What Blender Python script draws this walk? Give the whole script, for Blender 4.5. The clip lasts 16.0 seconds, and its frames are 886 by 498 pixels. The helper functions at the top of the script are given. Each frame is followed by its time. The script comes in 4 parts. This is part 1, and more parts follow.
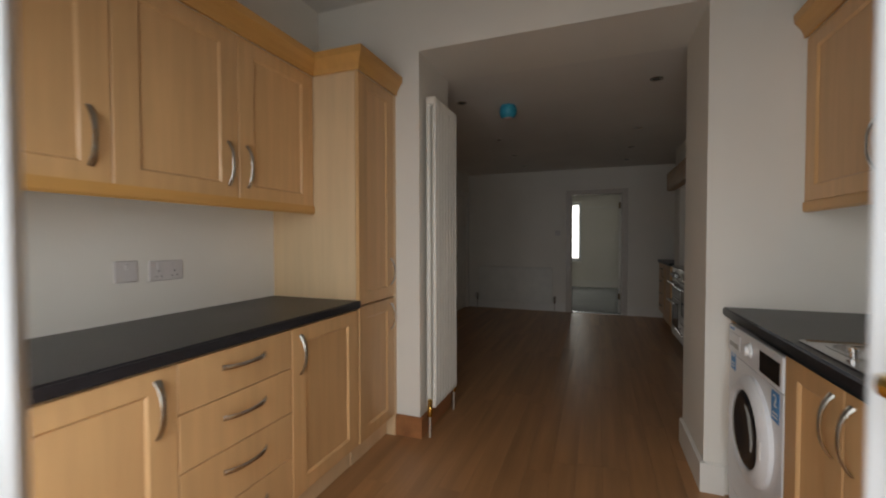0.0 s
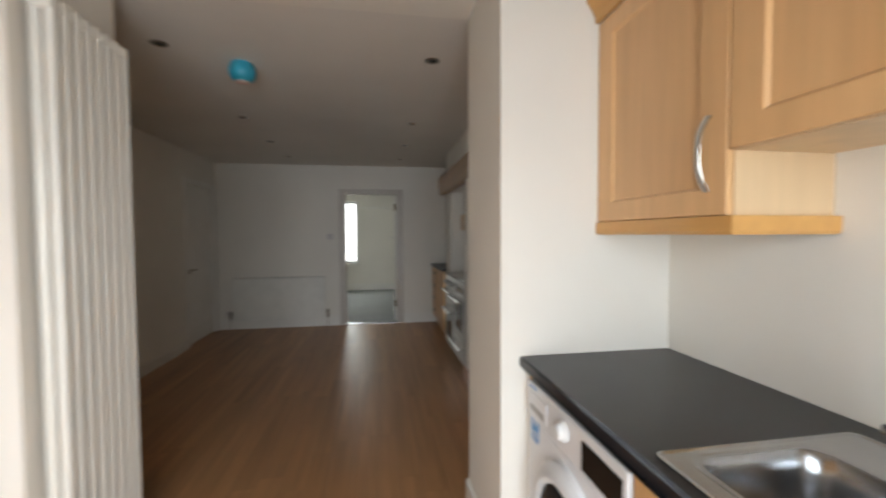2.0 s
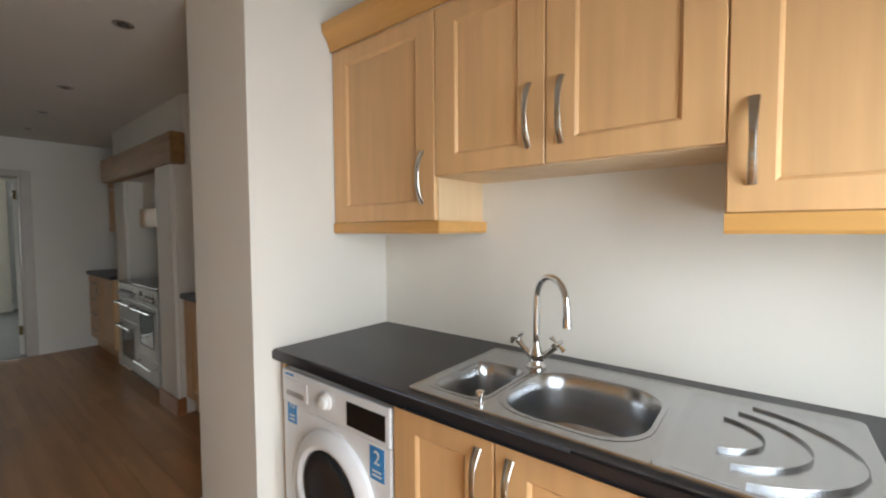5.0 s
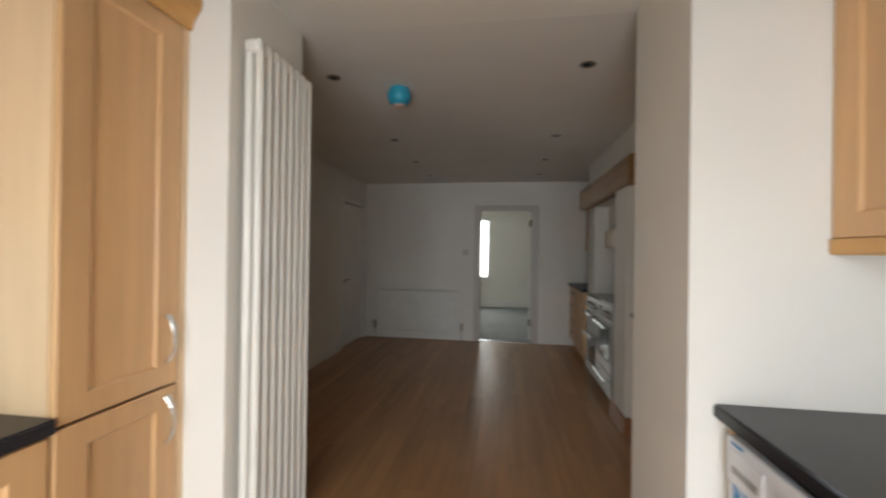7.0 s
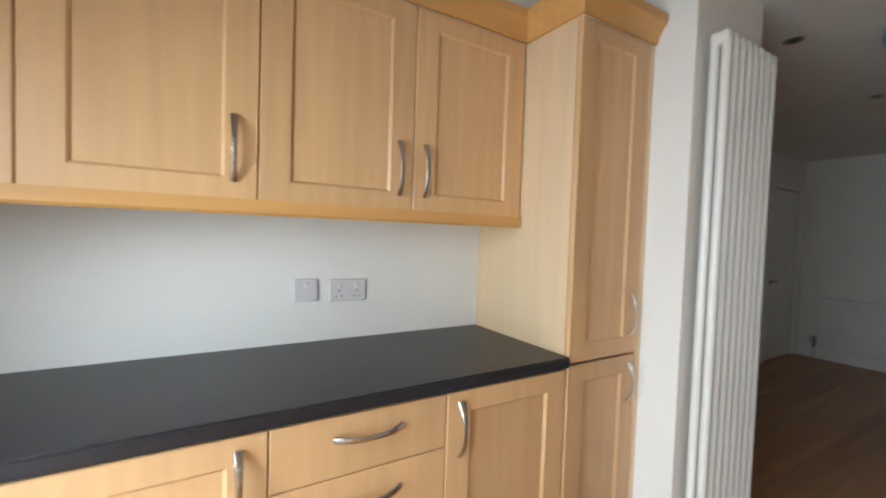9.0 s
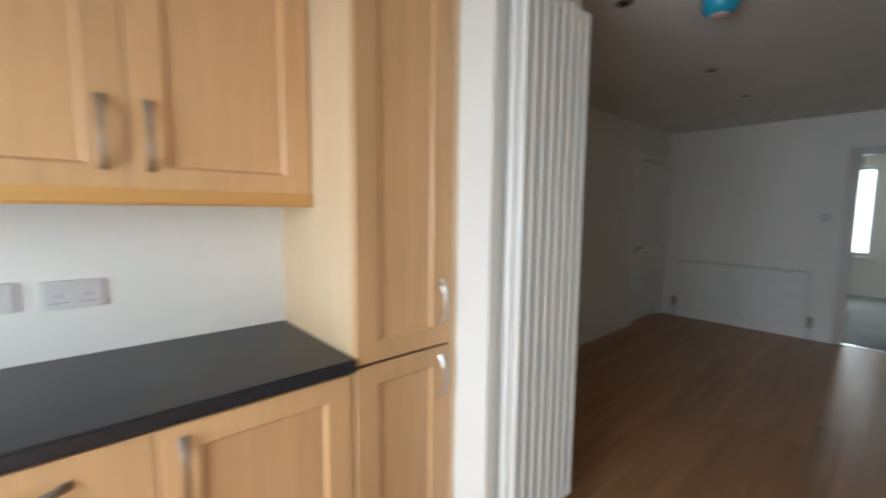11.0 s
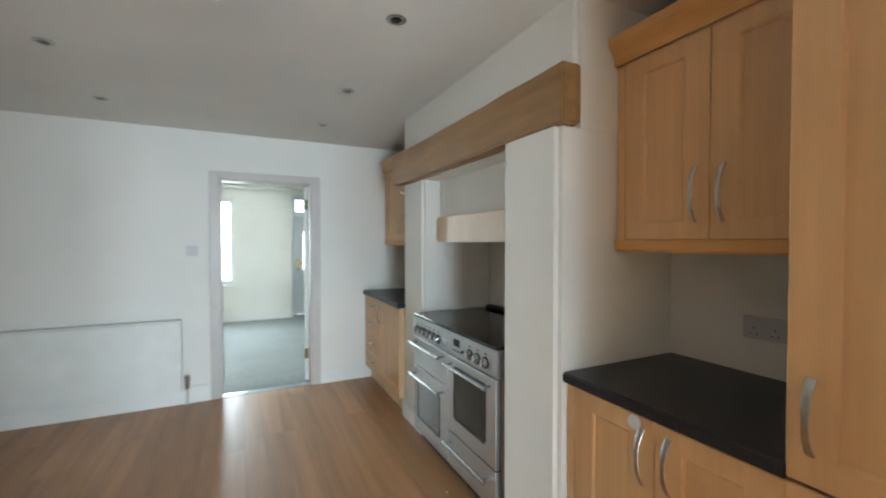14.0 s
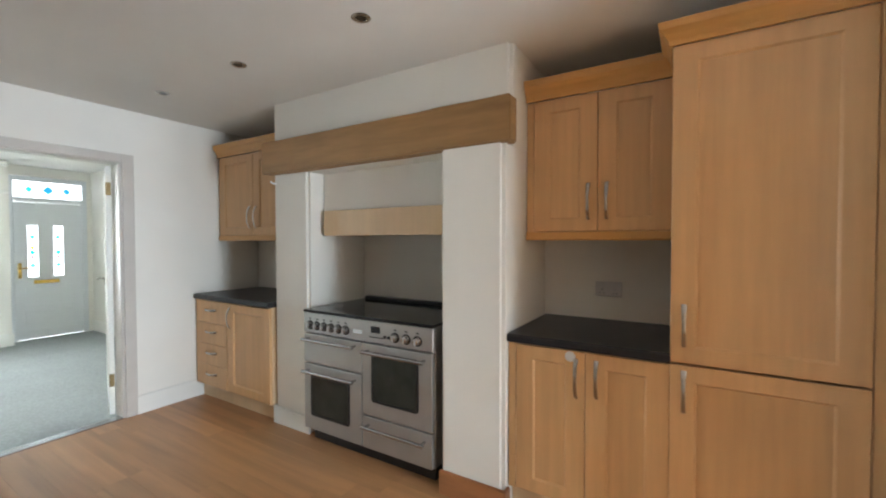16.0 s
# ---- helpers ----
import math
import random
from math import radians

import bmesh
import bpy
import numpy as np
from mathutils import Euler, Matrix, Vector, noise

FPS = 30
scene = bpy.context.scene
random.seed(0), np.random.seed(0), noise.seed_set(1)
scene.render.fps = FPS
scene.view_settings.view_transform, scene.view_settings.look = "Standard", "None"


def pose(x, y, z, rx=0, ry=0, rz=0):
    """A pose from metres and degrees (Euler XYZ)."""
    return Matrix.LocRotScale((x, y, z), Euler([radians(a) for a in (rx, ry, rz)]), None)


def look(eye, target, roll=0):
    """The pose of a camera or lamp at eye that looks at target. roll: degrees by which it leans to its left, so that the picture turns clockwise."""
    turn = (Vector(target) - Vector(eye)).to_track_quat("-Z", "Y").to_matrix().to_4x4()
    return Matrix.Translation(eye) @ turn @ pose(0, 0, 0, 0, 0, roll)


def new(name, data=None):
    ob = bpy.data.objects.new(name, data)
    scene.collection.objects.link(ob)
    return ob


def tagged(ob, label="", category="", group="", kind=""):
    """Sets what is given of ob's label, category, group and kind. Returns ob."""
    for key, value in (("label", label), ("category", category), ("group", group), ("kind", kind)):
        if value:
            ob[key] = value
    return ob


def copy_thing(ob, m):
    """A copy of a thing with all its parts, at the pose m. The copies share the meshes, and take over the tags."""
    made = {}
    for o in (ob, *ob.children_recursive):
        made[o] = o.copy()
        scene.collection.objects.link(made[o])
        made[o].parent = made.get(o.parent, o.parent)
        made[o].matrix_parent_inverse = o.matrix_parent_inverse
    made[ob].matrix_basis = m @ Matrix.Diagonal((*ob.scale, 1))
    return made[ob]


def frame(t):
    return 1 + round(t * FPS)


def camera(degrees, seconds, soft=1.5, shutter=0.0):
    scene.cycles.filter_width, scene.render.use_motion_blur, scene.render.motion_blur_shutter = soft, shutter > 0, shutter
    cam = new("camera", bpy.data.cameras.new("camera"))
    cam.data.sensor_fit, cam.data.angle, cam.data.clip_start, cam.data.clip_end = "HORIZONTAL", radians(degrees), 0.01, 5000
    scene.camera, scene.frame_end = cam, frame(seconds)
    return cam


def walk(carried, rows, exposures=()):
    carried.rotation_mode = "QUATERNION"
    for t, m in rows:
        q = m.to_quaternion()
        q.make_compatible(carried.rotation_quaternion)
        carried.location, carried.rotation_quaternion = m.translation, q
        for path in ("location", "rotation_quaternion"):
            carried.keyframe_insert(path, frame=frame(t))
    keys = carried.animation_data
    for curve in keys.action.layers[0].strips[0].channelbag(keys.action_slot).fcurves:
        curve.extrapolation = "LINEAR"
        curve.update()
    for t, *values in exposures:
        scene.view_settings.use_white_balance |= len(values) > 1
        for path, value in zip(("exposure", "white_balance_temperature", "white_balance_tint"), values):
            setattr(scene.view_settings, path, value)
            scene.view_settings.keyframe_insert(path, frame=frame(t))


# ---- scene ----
cam = camera(94.8, 16.0, 2.0, 0.5)
PATH = [
    (0, (-0.111, -0.018, 1.24), (-0.818, 1.852, 1.189), -0.1),
    (0.5, (-0.141, 0.286, 1.275), (-0.805, 2.172, 1.213), 0.0),
    (1, (-0.119, 0.552, 1.367), (-0.671, 2.473, 1.298), -0.1),
    (1.5, (-0.105, 0.71, 1.382), (-0.31, 2.699, 1.312), -0.3),
    (2, (-0.06, 0.86, 1.36), (0.264, 2.832, 1.287), -0.3),
    (2.5, (-0.021, 0.918, 1.387), (0.81, 2.735, 1.303), -0.4),
    (3, (-0.023, 0.98, 1.40), (1.177, 2.577, 1.306), -0.4),
    (3.2, (-0.035, 0.995, 1.402), (1.254, 2.521, 1.301), -0.5),
    (4.25, (-0.21, 0.885, 1.385), (1.39, 2.085, 1.29), -0.4),
    (5.3, (-0.366, 0.775, 1.36), (1.131, 2.099, 1.27), -0.2),
    (5.5, (-0.299, 0.781, 1.355), (1.117, 2.191, 1.268), -0.1),
    (6, (-0.222, 0.846, 1.343), (0.734, 2.602, 1.287), 0.0),
    (6.5, (-0.192, 0.912, 1.355), (0.097, 2.891, 1.337), 0.2),
    (7, (-0.165, 0.964, 1.352), (-0.459, 2.942, 1.36), 0.8),
    (7.5, (-0.185, 0.961, 1.328), (-0.903, 2.828, 1.337), 1.1),
    (8, (-0.249, 0.872, 1.327), (-1.381, 2.52, 1.33), 1.4),
    (8.5, (-0.293, 0.729, 1.354), (-1.774, 2.072, 1.306), 2.1),
    (8.7, (-0.291, 0.682, 1.337), (-1.884, 1.89, 1.284), 2.1),
    (9.75, (-0.27, 0.80, 1.34), (-2.08, 1.65, 1.22), 1.4),
    (11, (-0.208, 1.235, 1.372), (-1.692, 2.563, 1.179), 0.6),
    (11.5, (-0.2, 1.585, 1.408), (-1.181, 3.316, 1.212), -0.2),
    (12, (-0.188, 1.931, 1.45), (-0.609, 3.876, 1.251), -0.2),
    (12.5, (-0.175, 2.178, 1.424), (-0.167, 4.173, 1.281), -0.1),
    (13, (-0.227, 2.419, 1.419), (0.079, 4.394, 1.343), -0.1),
    (13.5, (-0.236, 2.725, 1.416), (0.332, 4.642, 1.367), 0.0),
    (14, (-0.327, 2.969, 1.417), (0.551, 4.765, 1.378), 0.0),
    (14.5, (-0.498, 3.191, 1.412), (0.704, 4.789, 1.37), 0.0),
    (15, (-0.693, 3.341, 1.405), (0.752, 4.723, 1.358), -0.1),
    (15.5, (-0.963, 3.398, 1.378), (0.655, 4.573, 1.338), 0.0),
    (16, (-1.121, 3.388, 1.379), (0.586, 4.429, 1.334), -0.1),
]
EXPOSURES = [
    (0, -2.68, 7530, 18), (0.5, -1.60, 6900, 14), (1, -1.50, 6900, 14), (1.5, -1.28, 7000, 15), (2, -1.20, 7030, 15), (2.5, -1.18, 7300, 16), (3, -1.26, 7400, 16),
    (5.5, -1.40, 6950, 14), (6, -1.26, 7000, 16), (6.5, -1.25, 7230, 16), (7, -1.30, 7050, 15), (7.5, -1.32, 6450, 12), (8, -1.32, 6400, 12), (8.5, -1.46, 6380, 12),
    (11, -1.28, 6250, 12), (11.5, -1.02, 6550, 14), (12, -0.36, 6750, 13), (12.5, 0.16, 6300, 10), (13, 0.36, 6000, 7), (13.5, 0.46, 5950, 6), (14, 0.52, 6000, 6),
    (14.5, 0.58, 6000, 7), (15, 0.62, 6000, 8), (15.5, 0.68, 6050, 9), (16, 0.75, 6300, 11)]
walk(cam, [(t, look(e, g, r)) for t, e, g, r in PATH], EXPOSURES)

# ---- light: overcast daylight through the garden doors and the front window ----
world = bpy.data.worlds.new("world")
scene.world = world
world.use_nodes = True
wn = world.node_tree
sky = wn.nodes.new("ShaderNodeTexSky")
sky.sky_type, sky.sun_disc, sky.sun_elevation, sky.sun_rotation = "NISHITA", False, radians(38), radians(200)
wn.nodes["Background"].inputs[1].default_value = 0.12
wn.links.new(sky.outputs[0], wn.nodes["Background"].inputs[0])
sun = new("sun", bpy.data.lights.new("sun", "SUN"))
sun.data.energy, sun.data.angle, sun.data.color = 0.5, radians(12), (1, 0.95, 0.88)
sun.matrix_world = look((0, -6, 8), (0.5, 0, 0))


def sky_lamp(name, x, y, z, w, h, watts, rz, colour, spread=180, down=0):
    lamp = new(name, bpy.data.lights.new(name, "AREA"))
    lamp.data.shape, lamp.data.size, lamp.data.size_y = "RECTANGLE", w, h
    lamp.data.energy, lamp.data.color, lamp.data.spread = watts, colour, radians(spread)
    lamp.matrix_world = pose(x, y, z, 90 - down, 0, rz)
    return lamp


sky_lamp("garden_door_daylight", -0.33, -0.55, 1.10, 1.5, 1.8, 160, 0, (0.75, 0.895, 1.0), 140, 25)
sky_lamp("front_window_daylight", -1.3, 11.28, 1.42, 1.55, 1.4, 55, 180, (0.86, 0.985, 0.98))


# ---- materials ----
def material(name, colour, rough=0.5, metal=0.0, grain=(8, 8, 8), amount=0.12, detail=5.0, fine=0.0, bump=0.0, bump_scale=200.0,
             stain=0.06, vary=0.0, tint=None, coat=0.0, rough_vary=0.0):
    m = bpy.data.materials.new(name)
    m.use_nodes = True
    nt = m.node_tree
    b = nt.nodes["Principled BSDF"]
    b.inputs["Roughness"].default_value, b.inputs["Metallic"].default_value = rough, metal
    b.inputs["Coat Weight"].default_value = coat
    tc = nt.nodes.new("ShaderNodeTexCoord")
    source = tc.outputs["Object"]
    if vary:
        info = nt.nodes.new("ShaderNodeObjectInfo")
        shift = nt.nodes.new("ShaderNodeVectorMath")
        shift.operation = "MULTIPLY_ADD"
        join = nt.nodes.new("ShaderNodeCombineXYZ")
        for i in range(3):
            nt.links.new(info.outputs["Random"], join.inputs[i])
        shift.inputs[1].default_value = (37, 53, 71)
        nt.links.new(join.outputs[0], shift.inputs[0])
        nt.links.new(source, shift.inputs[2])
        source = shift.outputs[0]
    mp = nt.nodes.new("ShaderNodeMapping")
    mp.inputs["Scale"].default_value = grain
    nt.links.new(source, mp.inputs["Vector"])
    n1 = nt.nodes.new("ShaderNodeTexNoise")
    n1.inputs["Scale"].default_value, n1.inputs["Detail"].default_value = 1.0, detail
    nt.links.new(mp.outputs[0], n1.inputs["Vector"])
    n2 = nt.nodes.new("ShaderNodeTexNoise")
    n2.inputs["Scale"].default_value, n2.inputs["Detail"].default_value = 2.3, 3.0
    nt.links.new(source, n2.inputs["Vector"])
    dark = tint or [c * (1 - 2.2 * amount) for c in colour]
    lite = [min(1, c * (1 + 1.2 * amount)) for c in colour]
    ramp = nt.nodes.new("ShaderNodeValToRGB")
    ramp.color_ramp.elements[0].position, ramp.color_ramp.elements[1].position = 0.3, 0.7
    ramp.color_ramp.elements[0].color, ramp.color_ramp.elements[1].color = (*dark, 1), (*lite, 1)
    nt.links.new(n1.outputs["Fac"], ramp.inputs["Fac"])
    hsv = nt.nodes.new("ShaderNodeHueSaturation")
    value = nt.nodes.new("ShaderNodeMapRange")
    value.inputs["To Min"].default_value, value.inputs["To Max"].default_value = 1 - stain, 1 + stain
    nt.links.new(n2.outputs["Fac"], value.inputs["Value"])
    last = value.outputs[0]
    if vary:
        v2 = nt.nodes.new("ShaderNodeMapRange")
        v2.inputs["To Min"].default_value, v2.inputs["To Max"].default_value = 1 - vary, 1 + vary
        nt.links.new(info.outputs["Random"], v2.inputs["Value"])
        mul = nt.nodes.new("ShaderNodeMath")
        mul.operation = "MULTIPLY"
        nt.links.new(last, mul.inputs[0])
        nt.links.new(v2.outputs[0], mul.inputs[1])
        last = mul.outputs[0]
    nt.links.new(last, hsv.inputs["Value"])
    nt.links.new(ramp.outputs[0], hsv.inputs["Color"])
    nt.links.new(hsv.outputs[0], b.inputs["Base Color"])
    if rough_vary:
        rr = nt.nodes.new("ShaderNodeMapRange")
        rr.inputs["To Min"].default_value, rr.inputs["To Max"].default_value = max(0.02, rough - rough_vary), rough + rough_vary
        nt.links.new(n2.outputs["Fac"], rr.inputs["Value"])
        nt.links.new(rr.outputs[0], b.inputs["Roughness"])
    if bump:
        n3 = nt.nodes.new("ShaderNodeTexNoise")
        n3.inputs["Scale"].default_value, n3.inputs["Detail"].default_value = bump_scale, 3.0
        nt.links.new(source, n3.inputs["Vector"])
        bp = nt.nodes.new("ShaderNodeBump")
        bp.inputs["Strength"].default_value, bp.inputs["Distance"].default_value = bump, 0.002
        nt.links.new(n3.outputs["Fac"], bp.inputs["Height"])
        nt.links.new(bp.outputs[0], b.inputs["Normal"])
    return m


def glass_material(name, colour=(1, 1, 1), rough=0.0):
    m = bpy.data.materials.new(name)
    m.use_nodes = True
    b = m.node_tree.nodes["Principled BSDF"]
    b.inputs["Base Color"].default_value = (*colour, 1)
    b.inputs["Transmission Weight"].default_value = 1.0
    b.inputs["Roughness"].default_value, b.inputs["IOR"].default_value = rough, 1.1
    return m


def glowing(name, colour, strength):
    m = bpy.data.materials.new(name)
    m.use_nodes = True
    b = m.node_tree.nodes["Principled BSDF"]
    b.inputs["Base Color"].default_value = (*colour, 1)
    b.inputs["Emission Color"].default_value = (*colour, 1)
    b.inputs["Emission Strength"].default_value = strength
    return m


PLASTER = material("white_emulsion", (0.80, 0.768, 0.705), 0.75, grain=(1.2, 1.2, 1.2), amount=0.02, bump=0.12, bump_scale=90, stain=0.025)
CEILING = material("ceiling_emulsion", (0.77, 0.74, 0.69), 0.8, grain=(1, 1, 1), amount=0.025, bump=0.15, bump_scale=60, stain=0.03)
GLOSS = material("white_gloss_paint", (0.80, 0.78, 0.73), 0.32, grain=(3, 3, 3), amount=0.02, bump=0.05, bump_scale=40, stain=0.02)
BEECH = material("beech_veneer", (0.65, 0.385, 0.18), 0.38, grain=(26, 26, 1.6), amount=0.04, bump=0.05, bump_scale=350, stain=0.07, vary=0.06, coat=0.15)
BEECH_SIDE = material("pale_beech_panel", (0.70, 0.50, 0.30), 0.45, grain=(18, 18, 1.3), amount=0.035, bump=0.05, bump_scale=350, stain=0.05, vary=0.05)
BEECH_TRIM = material("golden_beech_moulding", (0.60, 0.315, 0.095), 0.35, grain=(1.4, 22, 22), amount=0.045, bump=0.05, bump_scale=300, stain=0.04, vary=0.04, coat=0.2)
VARNISHED = material("varnished_hardwood_skirting", (0.36, 0.15, 0.06), 0.35, grain=(14, 2, 14), amount=0.12, bump=0.05, bump_scale=300, stain=0.08, coat=0.15)
OAK = material("oak_beam", (0.34, 0.18, 0.062), 0.6, grain=(18, 2.2, 18), amount=0.12, detail=8, bump=0.5, bump_scale=40, stain=0.22)
WORKTOP = material("black_speckled_laminate", (0.020, 0.020, 0.024), 0.36, grain=(420, 420, 420), amount=0.35, bump=0.12, bump_scale=500, stain=0.15, rough_vary=0.06)
LAMINATE = material("oak_laminate_plank", (0.40, 0.20, 0.085), 0.36, grain=(15, 0.8, 15), amount=0.11, detail=5, bump=0.03, bump_scale=220, stain=0.10, vary=0.10, rough_vary=0.02)
JOINT = material("plank_joint", (0.07, 0.03, 0.015), 0.7, amount=0.1)
CARPET = material("grey_carpet", (0.31, 0.33, 0.335), 0.95, grain=(60, 60, 60), amount=0.08, bump=0.45, bump_scale=260, stain=0.10)
STEEL = material("brushed_steel", (0.48, 0.49, 0.505), 0.24, 1.0, grain=(4, 60, 4), amount=0.02, stain=0.05, rough_vary=0.05)
SATIN = material("satin_nickel", (0.58, 0.56, 0.52), 0.24, 1.0, grain=(20, 20, 20), amount=0.05, stain=0.03)
SILVER = material("silver_enamel", (0.44, 0.43, 0.415), 0.38, 0.75, grain=(6, 6, 6), amount=0.03, stain=0.03)
CHROME = material("chrome", (0.78, 0.78, 0.78), 0.07, 1.0, amount=0.02, stain=0.02)
BRASS = material("polished_brass", (0.72, 0.47, 0.13), 0.22, 1.0, grain=(15, 15, 15), amount=0.08, stain=0.06)
HINGE = material("aged_brass", (0.22, 0.15, 0.07), 0.4, 0.9, amount=0.1)
BLACK = material("black_plastic", (0.012, 0.012, 0.013), 0.35, amount=0.1)
BLACK_GLASS = material("black_glass", (0.008, 0.008, 0.009), 0.06, amount=0.05)
OVEN_GLASS = material("dark_oven_glass", (0.03, 0.035, 0.03), 0.08, amount=0.1)
WHITE_PLASTIC = material("white_plastic", (0.78, 0.78, 0.77), 0.35, amount=0.015, stain=0.02)
APPLIANCE = material("white_enamel", (0.76, 0.77, 0.79), 0.28, amount=0.012, stain=0.015)
RADIATOR = material("cream_radiator_enamel", (0.78, 0.76, 0.70), 0.30, amount=0.015, stain=0.02)
SOCKET = material("aged_socket_plastic", (0.60, 0.565, 0.55), 0.4, amount=0.015, stain=0.02)
CYAN = material("turquoise_plastic", (0.02, 0.36, 0.50), 0.35, amount=0.04)
BLUE = material("blue_print", (0.03, 0.24, 0.55), 0.4, amount=0.03)
PINK = material("pale_pink_plastic", (0.75, 0.55, 0.5), 0.4, amount=0.04)
COPPER = material("painted_pipe", (0.55, 0.50, 0.44), 0.4, 0.3, amount=0.05)
RADIATOR_MATT = material("white_radiator_paint", (0.77, 0.76, 0.71), 0.6, amount=0.02, stain=0.03)
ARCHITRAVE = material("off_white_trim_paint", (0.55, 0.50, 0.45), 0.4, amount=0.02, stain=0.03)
UPVC = material("white_upvc", (0.70, 0.72, 0.74), 0.30, amount=0.01, stain=0.015)
LAWN = material("mown_lawn", (0.06, 0.10, 0.03), 0.9, grain=(6, 6, 6), amount=0.3, bump=0.8, bump_scale=30, stain=0.2)
PAVING = material("grey_paving", (0.28, 0.27, 0.25), 0.85, grain=(10, 10, 10), amount=0.15, bump=0.4, bump_scale=80)
GLASS = glass_material("window_glass")
DRUM_GLASS = material("dark_porthole_glass", (0.02, 0.024, 0.03), 0.05, amount=0.1)
DAY = glowing("overcast_daylight", (0.93, 0.98, 1.0), 3.0)
# door and fanlight glass: emission stands in for daylight shining through
GLASS_BLUE = glowing("glowing_blue_stained_glass", (0.02, 0.25, 0.95), 1.0)
GLASS_GREEN = glowing("glowing_green_stained_glass", (0.02, 0.75, 0.50), 1.0)
GLASS_YELLOW = glowing("glowing_yellow_stained_glass", (0.95, 0.75, 0.05), 1.0)
GLASS_RED = glowing("glowing_red_stained_glass", (0.9, 0.10, 0.15), 1.0)
GLASS_CLEAR = glowing("glowing_obscured_glass", (0.93, 0.98, 1.0), 1.7)


# ---- mesh helpers ----
def box(bm, x0, x1, y0, y1, z0, z1):
    v = [bm.verts.new((x, y, z)) for z in (z0, z1) for x, y in ((x0, y0), (x1, y0), (x1, y1), (x0, y1))]
    for f in ((3, 2, 1, 0), (4, 5, 6, 7), (0, 1, 5, 4), (1, 2, 6, 5), (2, 3, 7, 6), (3, 0, 4, 7)):
        bm.faces.new([v[i] for i in f])


def boxes(*dims, bevel=0.0, segments=1):
    bm = bmesh.new()
    for d in dims:
        box(bm, *d)
    if bevel:
        bmesh.ops.bevel(bm, geom=list(bm.edges), offset=bevel, segments=segments, affect="EDGES", profile=0.5)
    return bm


def mesh_of(name, bm, mat, smooth=False):
    bmesh.ops.recalc_face_normals(bm, faces=list(bm.faces))
    me = bpy.data.meshes.new(name)
    bm.to_mesh(me)
    bm.free()
    me.materials.append(mat)
    if smooth:
        for p in me.polygons:
            p.use_smooth = True
        me.set_sharp_from_angle(angle=radians(35))
    return me


def part(name, bm, mat, parent, label="", smooth=False):
    ob = new(name, mesh_of(name, bm, mat, smooth))
    ob.parent = parent
    return tagged(ob, label)


def thing(name, m, label, category, group=""):
    ob = new(name)
    ob.empty_display_size = 0.1
    ob.matrix_world = m
    return tagged(ob, label, category, group)


def single(name, bm, mat, label, category, kind="", group="", smooth=False):
    return tagged(new(name, mesh_of(name, bm, mat, smooth)), label, category, group, kind)


def tube(bm, points, radii, sides=10, flat=1.0, caps=True):
    """A swept tube along points; flat squashes it along its second axis."""
    rings = []
    pts = [Vector(p) for p in points]
    for i, p in enumerate(pts):
        d = (pts[min(i + 1, len(pts) - 1)] - pts[max(i - 1, 0)]).normalized()
        side = d.cross(Vector((0, 1, 0)))
        if side.length < 0.2:
            side = d.cross(Vector((1, 0, 0)))
        side.normalize()
        up = side.cross(d)
        r = radii[i] if isinstance(radii, (list, tuple)) else radii
        rings.append([bm.verts.new(p + r * (math.cos(a) * side + flat * math.sin(a) * up)) for a in (2 * math.pi * k / sides for k in range(sides))])
    for a, b in zip(rings, rings[1:]):
        for k in range(sides):
            bm.faces.new((a[k], a[(k + 1) % sides], b[(k + 1) % sides], b[k]))
    if caps:
        bm.faces.new(rings[0][::-1])
        bm.faces.new(rings[-1])
    return bm


def lathe(bm, profile, sides=32, m=Matrix()):
    """Turns (radius, height) pairs round local z, then places them by m."""
    rings = [[bm.verts.new(m @ Vector((r * math.cos(2 * math.pi * k / sides), r * math.sin(2 * math.pi * k / sides), h))) for k in range(sides)] for r, h in profile]
    for a, b in zip(rings, rings[1:]):
        for k in range(sides):
            bm.faces.new((a[k], a[(k + 1) % sides], b[(k + 1) % sides], b[k]))
    bm.faces.new(rings[0][::-1])
    bm.faces.new(rings[-1])
    return bm


def extrude_profile(bm, profile, axis_from, axis_to, place):
    """Sweeps a closed 2D profile between two stations; place(station, a, b) gives the point."""
    r0 = [bm.verts.new(place(axis_from, a, b)) for a, b in profile]
    r1 = [bm.verts.new(place(axis_to, a, b)) for a, b in profile]
    n = len(profile)
    for k in range(n):
        bm.faces.new((r0[k], r0[(k + 1) % n], r1[(k + 1) % n], r1[k]))
    bm.faces.new(r0[::-1])
    bm.faces.new(r1)
    return bm


def writing(text, size, mat, parent, m, name="lettering"):
    cu = bpy.data.curves.new(name, "FONT")
    cu.body, cu.size, cu.align_x, cu.align_y, cu.extrude = text, size, "CENTER", "CENTER", 0.0004
    cu.materials.append(mat)
    ob = new(name, cu)
    ob.parent = parent
    ob.matrix_basis = m
    return ob


# ---- the shell ----
def structure(name, mat, label, category, *dims, bevel=0.0):
    return single(name, boxes(*dims, bevel=bevel), mat, label, category, "structure")


